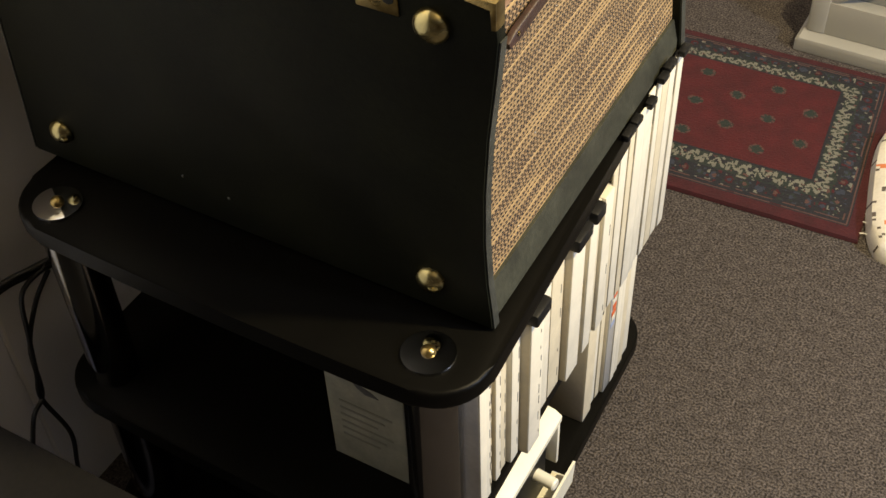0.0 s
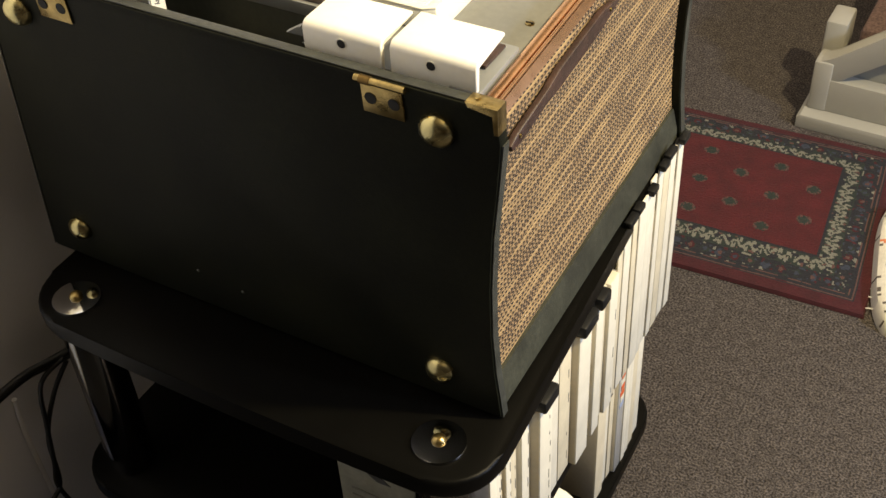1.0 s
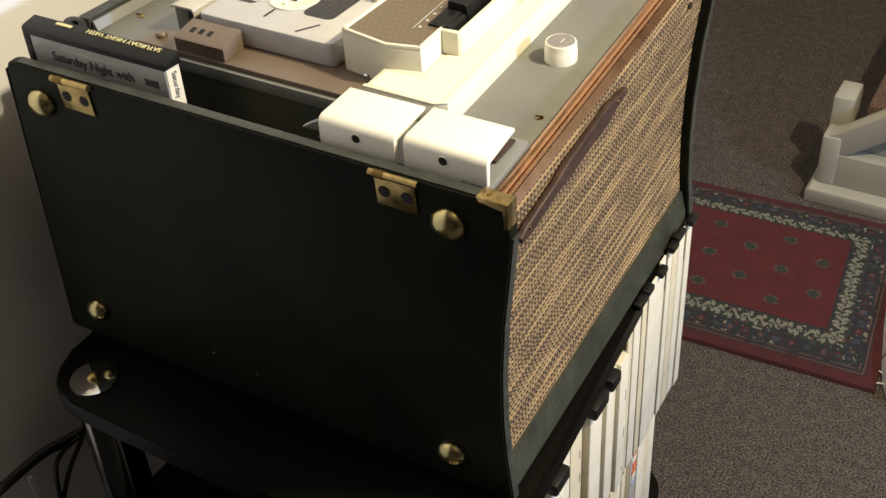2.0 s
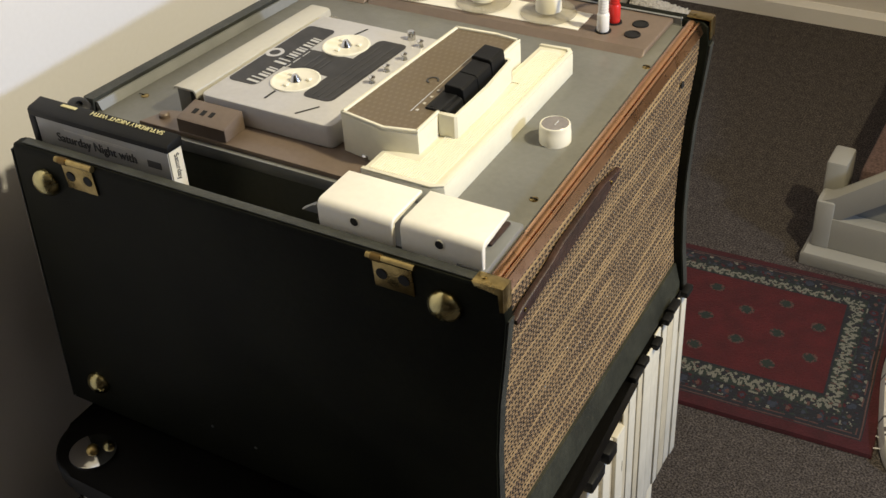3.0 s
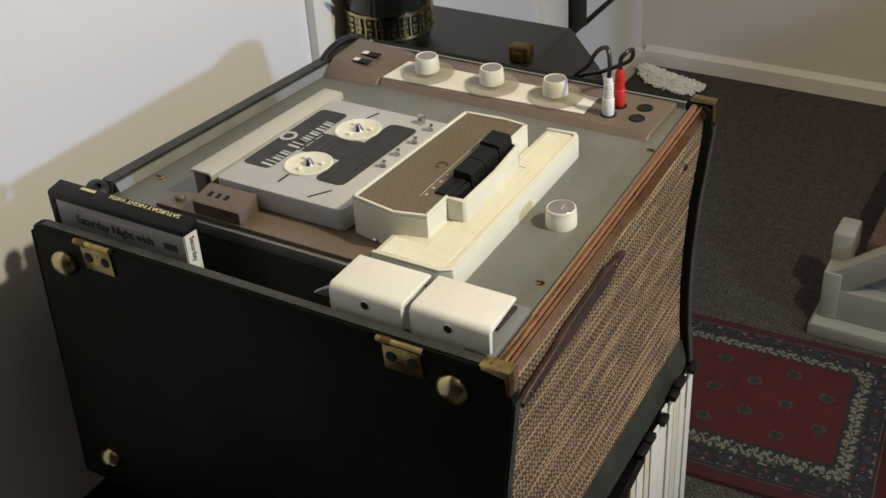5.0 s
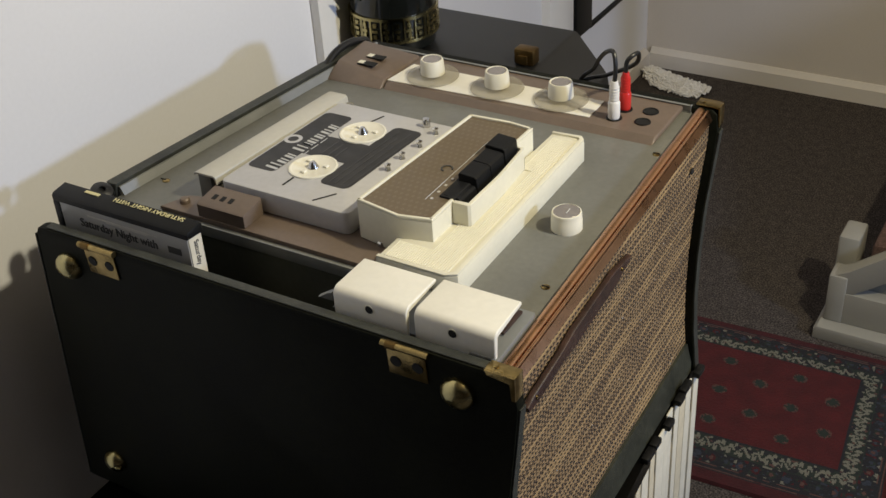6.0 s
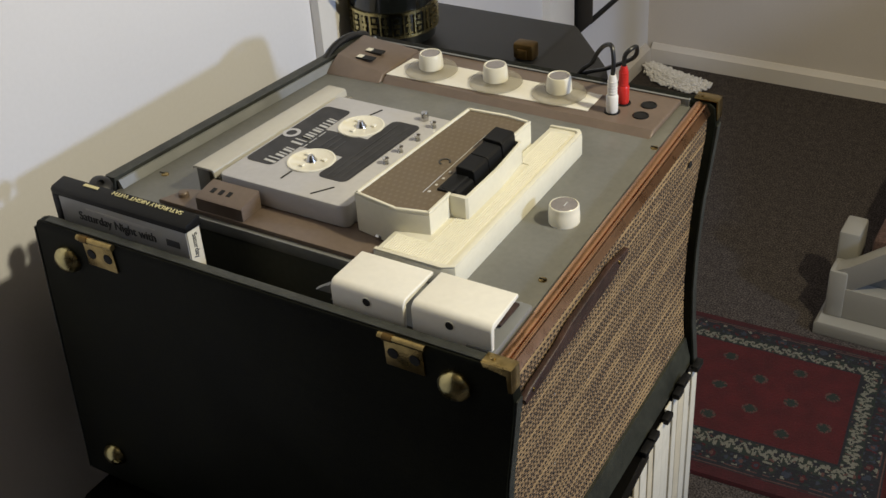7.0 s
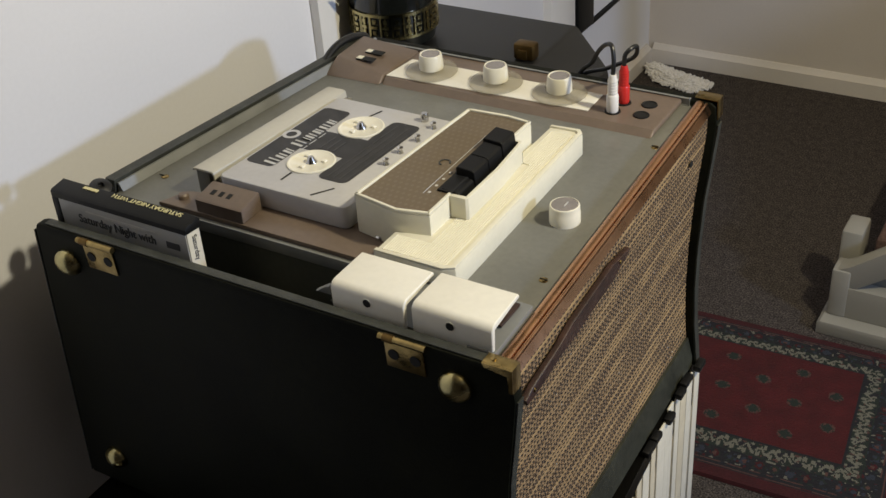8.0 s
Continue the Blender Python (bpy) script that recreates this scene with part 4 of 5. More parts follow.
    part("key_tray_floor", box(B(), -0.0706, -0.0585, 0.1515, 0.246, 0.8668, 0.8770), "black_hole", t)
    for y0, y1, x0, h in ((0.1520, 0.1755, -0.0815, 0.8880), (0.1765, 0.199, -0.0815, 0.8945), (0.1998, 0.222, -0.0815, 0.8945), (0.2235, 0.2455, -0.0830, 0.8965)):
        pr = [(x0, 0.8856), (x0, h - 0.0012), (x0 + 0.001, h), (-0.0668, h - 0.0010), (-0.0650, h - 0.0022), (-0.0632, 0.8775), (-0.0704, 0.8775), (-0.0704, 0.8856)]
        part("key", prism(B(), pr, "y", y0, y1, 0.0006), "black_plastic", t, "black plastic piano key", smooth=False)
    # round volume knob
    k = part("volume_knob", lathe(B(), [(0.0127, DECK), (0.0127, DECK + 0.009), (0.0123, DECK + 0.0096), (0.0123, DECK + 0.0142), (0.0119, DECK + 0.0156), (0.0110, DECK + 0.0160), (0.0109, DECK + 0.0154), (0.0, DECK + 0.0152)], (-0.002, 0.2085, 0), n=40), "knob_white", t, "white ridged knob with a dull metal cap")
    part("knob_cap", lathe(B(), [(0.0109, DECK + 0.0154), (0.0105, DECK + 0.0158), (0.0, DECK + 0.0154)], (-0.002, 0.2085, 0), n=36), "knob_top", k)
    part("pointer", box(B(), -0.0014, -0.0006, 0.2055, 0.2125, DECK + 0.0157, DECK + 0.0161), "label_print", k)
    for x, y in ((0.0195, 0.127), (0.0175, 0.350), (-0.358, 0.128)):
        s = part("screw", lathe(B(), [(0.0034, DECK), (0.0032, DECK + 0.0008), (0.0, DECK + 0.0014)], (x, y, 0), n=16), "old_brass", t)
        part("screw_slot", box(B(), x - 0.003, x + 0.003, y - 0.0004, y + 0.0004, DECK + 0.0008, DECK + 0.0016), "black_hole", s)
    for x, y in ((-0.119, 0.118), (-0.309, 0.101)):
        s = part("screw", lathe(B(), [(0.0045, 0.8505), (0.0045, 0.8535), (0.0035, 0.8548), (0.0, 0.8552)], (x, y, 0), n=18), "steel" if x > -0.2 else "brown_enamel", t, "domed screw")
    # control panel at the far side
    p = part("control_panel", prism(B(), [(0.363, DECK), (0.370, 0.8515), (0.4375, 0.8515), (0.4375, DECK)], "x", -0.278, 0.009, 0.0026, 3), "brown_enamel", t, "brown control panel with knobs and jacks")
    # raised meter housing at its end
    bm = B()
    lo = [(-0.343, 0.358), (-0.2785, 0.360), (-0.2745, 0.4370), (-0.347, 0.4370)]
    hi = [(-0.340, 0.379), (-0.2805, 0.371), (-0.2765, 0.432), (-0.343, 0.432)]
    hz = [0.8605, 0.8525, 0.8540, 0.8595]
    v = [bm.verts.new((x, y, DECK)) for x, y in lo] + [bm.verts.new((x, y, z)) for (x, y), z in zip(hi, hz)]
    for q in ((0, 1, 2, 3), (4, 5, 6, 7), (0, 1, 5, 4), (1, 2, 6, 5), (2, 3, 7, 6), (3, 0, 4, 7)):
        bm.faces.new([v[i] for i in q])
    bmesh.ops.recalc_face_normals(bm, faces=bm.faces[:])
    bmesh.ops.bevel(bm, geom=bm.edges[:], offset=0.0015, segments=2, affect="EDGES", profile=0.5)
    mh = part("meter_housing", bm, "brown_enamel", t, "brown raised meter housing")
    for a in (0.381, 0.398):
        w = part("meter_window", prism(B(), [(a, 0.8580), (a + 0.0085, 0.8580), (a + 0.0085, 0.8592), (a, 0.8592)], "x", -0.319, -0.299, 0.0003), "black_hole", mh, "dark meter window")
        part("needle", box(B(), -0.319, -0.3125, a + 0.001, a + 0.0075, 0.8593, 0.8596), "cream", w)
    part("white_plate", prism(B(), [(-0.277, 0.372), (-0.061, 0.380), (-0.0615, 0.4155), (-0.272, 0.4145)], "z", 0.8516, 0.8523), "white_plastic", p, "white printed plate")
    for x, y in ((-0.2385, 0.3965), (-0.1665, 0.398), (-0.0995, 0.4005)):
        z = 0.8524
        d = part("dial_skirt", lathe(B(), [(0.0255, z + 0.0002), (0.0265, z + 0.0012), (0.0255, z + 0.0030), (0.0120, z + 0.0042), (0.0, z + 0.0042)], (x, y, 0), n=44), "clear_plastic", p, "clear plastic dial skirt")
        k = part("knob", lathe(B(), [(0.0122, z + 0.0044), (0.0122, z + 0.009), (0.0114, z + 0.0182), (0.0107, z + 0.0195), (0.0097, z + 0.0195), (0.0095, z + 0.0187), (0.0, z + 0.0185)], (x, y, 0), n=36), "knob_white", p, "white knob with metal cap")
        part("knob_cap", lathe(B(), [(0.0094, z + 0.0187), (0.009, z + 0.0191), (0.0, z + 0.0187)], (x, y, 0), n=30), "knob_top", k)
        part("tick", box(B(), x - 0.016, x - 0.0145, y - 0.0003, y + 0.0005, z + 0.0042, z + 0.0046), "print_dark", d)
    for x, y in ((-0.014, 0.414), (-0.013, 0.392), (-0.038, 0.409), (-0.040, 0.389)):
        j = part("jack", lathe(B(), [(0.0060, 0.8512), (0.0060, 0.8518), (0.0, 0.8519)], (x, y, 0), n=22), "black_hole", p, "dark jack socket")
        part("jack_rim", lathe(B(), [(0.0076, 0.8514), (0.0074, 0.8524), (0.0066, 0.8526), (0.0058, 0.8520), (0.0058, 0.8514)], (x, y, 0), n=22), "black_plastic", j)
    return t


def tape_cartridge():
    x0, x1, y0, y1, z0, z1 = -0.2795, -0.1495, 0.1165, 0.2805, 0.8508, 0.8715
    t = thing("tape_cartridge", ((x0 + x1) / 2, (y0 + y1) / 2, z0), "grey plastic reel tape cartridge with black labels", "tape cartridge")
    part("shell", prism(B(), rounded(x0, x1, y0, y1, 0.006, 4), "z", z0, z1, 0.0016, 2), "cart_grey", t)
    lab = part("label", prism(B(), rounded(-0.2765, -0.2475, 0.1465, 0.2575, 0.005, 3), "z", z1 + 0.0001, z1 + 0.0004), "label_black", t, "black printed label")
    lab2 = part("label", prism(B(), rounded(-0.2025, -0.1735, 0.148, 0.2585, 0.006, 3), "z", z1 + 0.0001, z1 + 0.0004), "label_black", t, "black printed label")
    # black field between the labels, round the reels
    mid = part("label", prism(B(), rounded(-0.2485, -0.2015, 0.184, 0.219, 0.001, 2), "z", z1 + 0.0001, z1 + 0.00035), "label_black", t)
    # brand as plain bars
    y = 0.150
    for w, big in ((0.0105, 1), (0.009, 0), (0.0085, 0), (0, 2), (0.0105, 1), (0.004, 0), (0.009, 0), (0.0085, 0), (0.0095, 0), (0.0085, 0)):
        if big == 2:
            y += 0.005
            continue
        h = 0.0125 if big else 0.0095
        for q, sw in ((0.0, 0.0028), (max(w - 0.0042, 0.0), 0.0016)):
            part("bar", prism(B(), [(-0.2475, y + q), (-0.2475 - h, y + q + 0.0012), (-0.2475 - h, y + q + 0.0012 + sw), (-0.2475, y + q + sw)], "z", z1 + 0.00045, z1 + 0.0007), "label_print", lab)
        y += w + 0.0008
    for k in range(5):
        part("bar", box(B(), -0.2445 + 0.0001, -0.2435, 0.166 + 0.013 * k, 0.176 + 0.013 * k, z1 + 0.00045, z1 + 0.0006), "label_print", lab)
    for k in range(4):
        part("bar", box(B(), -0.1950 + 0.006 * k, -0.1940 + 0.006 * k, 0.152, 0.252 - 0.012 * (k % 2), z1 + 0.00045, z1 + 0.0006), "fine_print", lab2)
    for k in range(3):
        part("bar", box(B(), -0.232 + 0.007 * k, -0.2305 + 0.007 * k, 0.19, 0.214 - 0.003 * k, z1 + 0.0004, z1 + 0.0006), "fine_print", mid)
    for y in (0.167, 0.2365):
        r = part("reel_hub", lathe(B(), [(0.0205, z1 + 0.0002), (0.0203, z1 + 0.0014), (0.0190, z1 + 0.0016), (0.0174, z1 + 0.0006), (0.0, z1 + 0.0005)], (-0.222, y, 0), n=40), "reel_cream", t, "cream reel hub")
        part("spindle", lathe(B(), [(0.0050, z1 + 0.0006), (0.0046, z1 + 0.0015), (0.0020, z1 + 0.0060), (0.0, z1 + 0.0066)], (-0.222, y, 0), n=16), "steel", r, "bright steel spindle")
        for a in (0.4, 2.5, 4.6):
            cx, cy = -0.222 + 0.011 * math.cos(a), y + 0.011 * math.sin(a)
            part("tooth", box(B(), cx - 0.002, cx + 0.002, cy - 0.002, cy + 0.002, z1 + 0.0006, z1 + 0.0026, 0.0005), "reel_cream", r)
    for xa, ya, xb, yb in ((-0.188, 0.122, -0.177, 0.139), (-0.226, 0.132, -0.226, 0.146), (-0.229, 0.257, -0.225, 0.272)):
        d = (Vector((xb, yb)) - Vector((xa, ya))).normalized() * 0.0009
        part("slot", prism(B(), [(xa + d.y, ya - d.x), (xb + d.y, yb - d.x), (xb - d.y, yb + d.x), (xa - d.y, ya + d.x)], "z", z1 + 0.0001, z1 + 0.0003), "black_hole", t)
    part("pin", lathe(B(), [(0.0035, z1), (0.0035, z1 + 0.006), (0.0028, z1 + 0.008), (0.0, z1 + 0.0085)], (-0.179, 0.271, 0), n=16), "steel", t)
    for k, y in enumerate((0.262, 0.236, 0.212, 0.19)):
        part("guide", lathe(B(), [(0.0028, z1), (0.0018, z1 + 0.003), (0.003, z1 + 0.0055), (0.0, z1 + 0.0075)], (-0.164 + 0.001 * (k % 2), y, 0), n=14), "steel", t, "small steel guide")
    part("notch_ring", lathe(B(), [(0.008, z1 + 0.0001), (0.008, z1 + 0.0006), (0.0048, z1 + 0.0006), (0.0048, z1 + 0.0001)], (-0.2705, 0.2015, 0), n=26), "cart_grey", t)
    return t


def cartridge_box():
    """The black storage box that stands in the well, white insert outwards."""
    t = thing("cartridge_box", (-0.31, 0.04, 0.7065), "black plastic cartridge box with white printed insert", "tape box")
    x0, x1, y0, y1, zt = -0.3825, -0.2365, 0.0265, 0.0445, 0.8815
    part("box_body", box(B(), x0 + 0.0015, x1 - 0.0025, y0 + 0.0014, y1 - 0.001, 0.7065, zt - 0.0105, 0.001), "black_plastic", t)
    part("lid", prism(B(), [(y0, zt - 0.0065), (y0, zt - 0.002), (y0 + 0.002, zt), (y1 - 0.002, zt + 0.002), (y1, zt), (y1, zt - 0.008)], "x", x0, x1, 0.0012), "black_plastic", t)
    part("edge", box(B(), x0, x0 + 0.0075, y0, y0 + 0.003, 0.707, zt - 0.0067, 0.0008), "black_plastic", t)
    s = part("insert", box(B(), x0 + 0.0078, x1 - 0.0015, y0 + 0.0005, y0 + 0.0013, 0.72, zt - 0.0068), "sleeve_white", t, "white printed insert behind clear film, darkened for shade")
    sp = part("spine", box(B(), x1 - 0.0023, x1 - 0.0012, y0 + 0.002, y1 - 0.002, 0.72, zt - 0.0068), "paper_white", t, "white printed spine")
    upright = Matrix(((1, 0, 0, 0), (0, 0, -1, 0), (0, 1, 0, 0), (0, 0, 0, 1)))
    words("Saturday Night with", 0.0112, Matrix.Translation((-0.355, y0 + 0.0001, 0.8575)) @ upright, "print_dark", s, squeeze=0.93)
    for a, b in ((-0.2600, -0.2465),):
        part("bar", box(B(), a, b, y0 + 0.0001, y0 + 0.0004, 0.8580, 0.8640), "print_dark", s)
    part("bar", box(B(), -0.345, -0.27, y0 + 0.0001, y0 + 0.0004, 0.8685, 0.8698), "paper_grey", s)
    part("bar", box(B(), -0.325, -0.28, y0 + 0.0001, y0 + 0.0004, 0.8672, 0.8678), "paper_grey", s)
    flat = Matrix(((-1, 0, 0, 0), (0, -1, 0, 0), (0, 0, 1, 0), (0, 0, 0, 1)))
    words("SATURDAY NIGHT WITH", 0.0062, Matrix.Translation((-0.249, 0.041, zt + 0.0023)) @ flat @ Matrix.Rotation(radians(-6.5), 4, "X"), "print_yellow", t, squeeze=1.05)
    part("bar", box(B(), -0.3545, -0.339, 0.0372, 0.0405, zt + 0.0015, zt + 0.0022), "print_yellow", t)
    side = Matrix(((0, 0, 1, 0), (0, 1, 0, 0), (-1, 0, 0, 0), (0, 0, 0, 1)))
    words("Saturday", 0.0072, Matrix.Translation((x1 - 0.0010, y0 + 0.007, zt - 0.011)) @ side, "print_dark", sp, squeeze=0.9)
    return t


structure()
staircase()
rug()
media_stand()
BACK_PARTS = ("back_panel", "rim", "deck_plate", "guide_bar", "bar_block", "clear_strip", "side_panel", "edge_band", "bottom", "screw")
LEANING = ("stud", "tack", "hinge", "hinge_barrel", "hinge_pin", "screw_hole", "grille_cloth", "back_panel")
machine = recorder()
for ob in machine.children_recursive:
    # the case front runs slightly askew of the deck
    if ob.type == "MESH":
        base = origin(ob)
        for v in ob.data.vertices:
            x, y, z = v.co + base
            if x > 0.026 and y > 0.03:
                v.co.x -= (0.034 - 0.06 * max(0.0, 0.85 - z)) * (y - 0.03)
for ob in machine.children:
    # the back of the case runs in towards the far end
    if ob.type == "MESH" and ob.name.split(".")[0] in BACK_PARTS:
        base = origin(ob)
        for v in ob.data.vertices:
            x, y, z = v.co + base
            w = min(1.0, max(0.0, (-0.145 - x) / 0.235)) ** 0.6
            v.co.x += 0.117 * w * max(0.0, y - 0.1)
for ob in machine.children_recursive:
    # the near side leans in a little towards the stand
    if ob.type == "MESH" and (ob.name.split(".")[0] in LEANING or (ob.name.split(".")[0] in ("side_panel", "edge_band") and min(v.co.y for v in ob.data.vertices) + origin(ob).y < 0.1)):
        base = origin(ob)
        for v in ob.data.vertices:
            if v.co.y + base.y < 0.06:
                v.co.y += 0.055 * (0.86 - v.co.z - base.z)
cartridge = tape_cartridge()
for ob in cartridge.children_recursive:
    # it sits slightly askew on the platform
    base = origin(ob)
    for v in ob.data.vertices:
        v.co.x += 0.065 * (v.co.y + base.y - 0.117)
cartridge_box()


# ---- tape boxes on the stand ----
def tape_box(y, thick, front, height, z0, depth, cover, spine, cap, tilt, group, label, marks=0):
    """One upright box: its spine looks out over the shelf edge."""
    t = thing("tape_box", (front - depth / 2, y + thick / 2, z0), label, "tape box", group)
    x0, y1, z1 = front - depth, y + thick, z0 + height
    part("body", box(B(), x0, front - 0.0012, y, y1, z0, z1, min(0.0012, thick * 0.2)), cover, t)
    lip = z0 + 0.1 < 0.45 and y > 0.27 and z0 > 0.2
    zs = 0.5375 + 0.07 * (y - 0.27) + random.uniform(-0.006, 0.004) if lip else z1 - 0.0006
    s = part("spine", box(B(), front - 0.0024, front, y + 0.0004, y1 - 0.0004, z0 + 0.0006, zs, 0.0008), spine, t)
    if cap and lip:
        part("top_cap", box(B(), front - 0.0024, front + 0.006, y - 0.002, y1 + 0.001, zs + 0.0002, zs + 0.008, 0.002), "black_plastic", t, "black plastic end cap")
    elif cap:
        part("top_cap", box(B(), front - 0.022, front + 0.0065, y - 0.002, y1 + 0.001, z1 - 0.001, z1 + 0.014, 0.003), "black_plastic", t, "black plastic end cap")
    for k in range(marks):
        a = z0 + height * (0.06 + 0.88 * k / marks + random.uniform(0, 0.04))
        b = a + height * random.uniform(0.02, 0.085)
        m = y + thick * (0.78 + random.uniform(-0.05, 0.05))
        part("bar", box(B(), front + 0.0001, front + 0.0003, m - 0.0004, m + 0.0004, a, min(b, z1 - 0.002)), "print_dark", s)
    t.rotation_euler = (radians(tilt), 0, 0)
    return t


def box_rows():
    random.seed(11)
    z0 = SHELVES[1]
    rows = (
        # thickness, inset of spine, cover, spine, cap, marks
        (0.010, 0.004, "paper_grey", "paper_white", 0, 0), (0.008, 0.006, "paper_cream", "paper_white", 0, 7),
        (0.007, 0.009, "paper_white", "paper_cream", 0, 9), (0.008, 0.007, "paper_beige", "paper_white", 0, 8),
        (0.009, 0.010, "paper_white", "paper_cream", 0, 6), (0.012, 0.004, "paper_white", "paper_white", 0, 5),
        (0.020, -0.006, "paper_beige", "paper_white", 1, 8), (0.012, 0.010, "paper_cream", "paper_cream", 1, 0),
        (0.018, 0.006, "paper_white", "paper_white", 0, 0), (0.020, 0.008, "paper_cream", "paper_cream", 0, 4),
        (0.022, -0.002, "paper_beige", "paper_white", 1, 0), (0.008, 0.006, "paper_white", "paper_white", 1, 0),
        (0.014, 0.000, "paper_cream", "paper_white", 1, 0), (0.010, 0.004, "paper_white", "paper_cream", 0, 0),
        (0.016, 0.001, "paper_cream", "paper_white", 0, 3), (0.010, 0.003, "paper_white", "paper_cream", 0, 0),
        (0.014, 0.000, "paper_cream", "paper_white", 1, 0), (0.010, 0.004, "paper_beige", "paper_cream", 1, 0),
        (0.016, 0.001, "paper_cream", "paper_white", 0, 0), (0.010, 0.003, "paper_white", "paper_white", 1, 0),
        (0.012, 0.002, "paper_cream", "paper_white", 0, 0), (0.010, 0.000, "paper_beige", "paper_white", 1, 0),
        (0.014, 0.003, "paper_white", "paper_cream", 1, 0), (0.013, -0.001, "paper_cream", "paper_white", 0, 0),
        (0.012, -0.003, "paper_white", "paper_white", 1, 0),
    )
    total = sum(r[0] for r in rows) + 0.0016 * len(rows)
    stretch = 0.452 / total
    y = 0.004
    for k, (th, inset, cover, spine, cap, marks) in enumerate(rows):
        th *= stretch
        front = 0.0475 - 0.014 * y - inset * (1 if y < 0.25 else 0.5)
        h = 0.186 + random.uniform(-0.003, 0.004)
        front += random.uniform(-0.0022, 0.0012)
        label = "cream tape box with black end cap on the stand" if cap else "white cardboard tape box upright on the stand"
        tape_box(y, th, front, h, z0 + 0.0005, 0.150, cover, spine, cap, 0.0, "tape boxes on the stand", label, marks)
        y += th + 0.0016
    # smaller boxes on the bottom shelf
    z0 = SHELVES[2]
    y = 0.300
    for th, inset, cover, spine, cap, h in ((0.024, 0.0, "paper_beige", "paper_cream", 1, 0.178), (0.014, 0.003, "paper_cream", "paper_white", 1, 0.176), (0.012, 0.002, "paper_white", "paper_cream", 0, 0.180), (0.018, -0.003, "paper_cream", "sleeve_white", 0, 0.182), (0.012, -0.004, "paper_white", "paper_white", 0, 0.178), (0.012, -0.003, "paper_cream", "paper_white", 0, 0.18), (0.016, -0.002, "paper_cream", "paper_cream", 0, 0.178), (0.020, 0.0, "paper_white", "paper_white", 0, 0.18)):
        b = tape_box(y, th, 0.021 - inset, h, z0 + 0.0005, 0.13, cover, spine, cap, 0.0, "small tape boxes", "small tape box on the bottom shelf", 0)
        if spine == "sleeve_white":
            for q, m in enumerate(("print_blue", "paper_white", "print_orange", "print_orange", "paper_white", "print_orange")):
                part("bar", box(B(), 0.0242, 0.0246, y + 0.003 + 0.002 * (q % 2), y + th - 0.003, z0 + 0.118 + 0.010 * q, z0 + 0.1255 + 0.010 * q), m, b)
        y += th + 0.001
    # cover of the first box in the long row carries pale print
    return None


def cover_print():
    """A printed sheet laid against the first box, its grey darkened for shade."""
    t = thing("record_sleeve", (-0.06, 0.0, SHELVES[1]), "printed sleeve leaning against the tape boxes, darkened for shade", "sleeve")
    s = part("sheet", box(B(), -0.113, 0.026, 0.0005, 0.0028, SHELVES[1] + 0.0005, SHELVES[1] + 0.178, 0.0006), "sleeve_grey", t)
    part("emblem", prism(B(), [(-0.084, 0.4330), (-0.064, 0.4275), (-0.056, 0.4215), (-0.070, 0.4205), (-0.078, 0.4255)], "y", -0.0001, 0.0004), "print_dark", s)
    for k in range(6):
        part("bar", box(B(), -0.100, -0.06 + 0.008 * (k % 3), -0.0001, 0.0004, 0.345 + 0.010 * k, 0.3475 + 0.010 * k), "print_pale", s)
    return t


def white_tray():
    z0 = SHELVES[2]
    t = thing("plastic_tray", (-0.03, 0.08, z0), "cream plastic tape rack lying on the bottom shelf", "tape rack")
    part("body", box(B(), -0.10, 0.020, -0.035, 0.200, z0 + 0.0005, z0 + 0.120, 0.003), "black_plastic", t)
    part("top", prism(B(), [(-0.10, z0 + 0.1205), (0.032, z0 + 0.1205), (0.032, z0 + 0.128), (0.024, z0 + 0.134), (0.0, z0 + 0.138), (-0.10, z0 + 0.138)], "y", -0.04, 0.210, 0.0015), "cream", t, "cream plastic top")
    part("end_wall", box(B(), -0.05, 0.032, 0.2005, 0.206, z0 + 0.05, z0 + 0.120, 0.0015), "cream", t)
    part("peg", lathe(B(), [(0.0075, 0.0), (0.0075, 0.024), (0.006, 0.026), (0.0, 0.0265)], (0.0205, 0.172, z0 + 0.058), axis=(1, -0.1, 0), n=20), "cream", t, "cream round peg")
    part("flap", prism(B(), [(0.0205, z0 + 0.0005), (0.046, z0 + 0.0005), (0.048, z0 + 0.042), (0.045, z0 + 0.042), (0.043, z0 + 0.005), (0.0205, z0 + 0.005)], "y", -0.03, 0.219, 0.0008), "cream", t, "cream hinged flap")
    return t


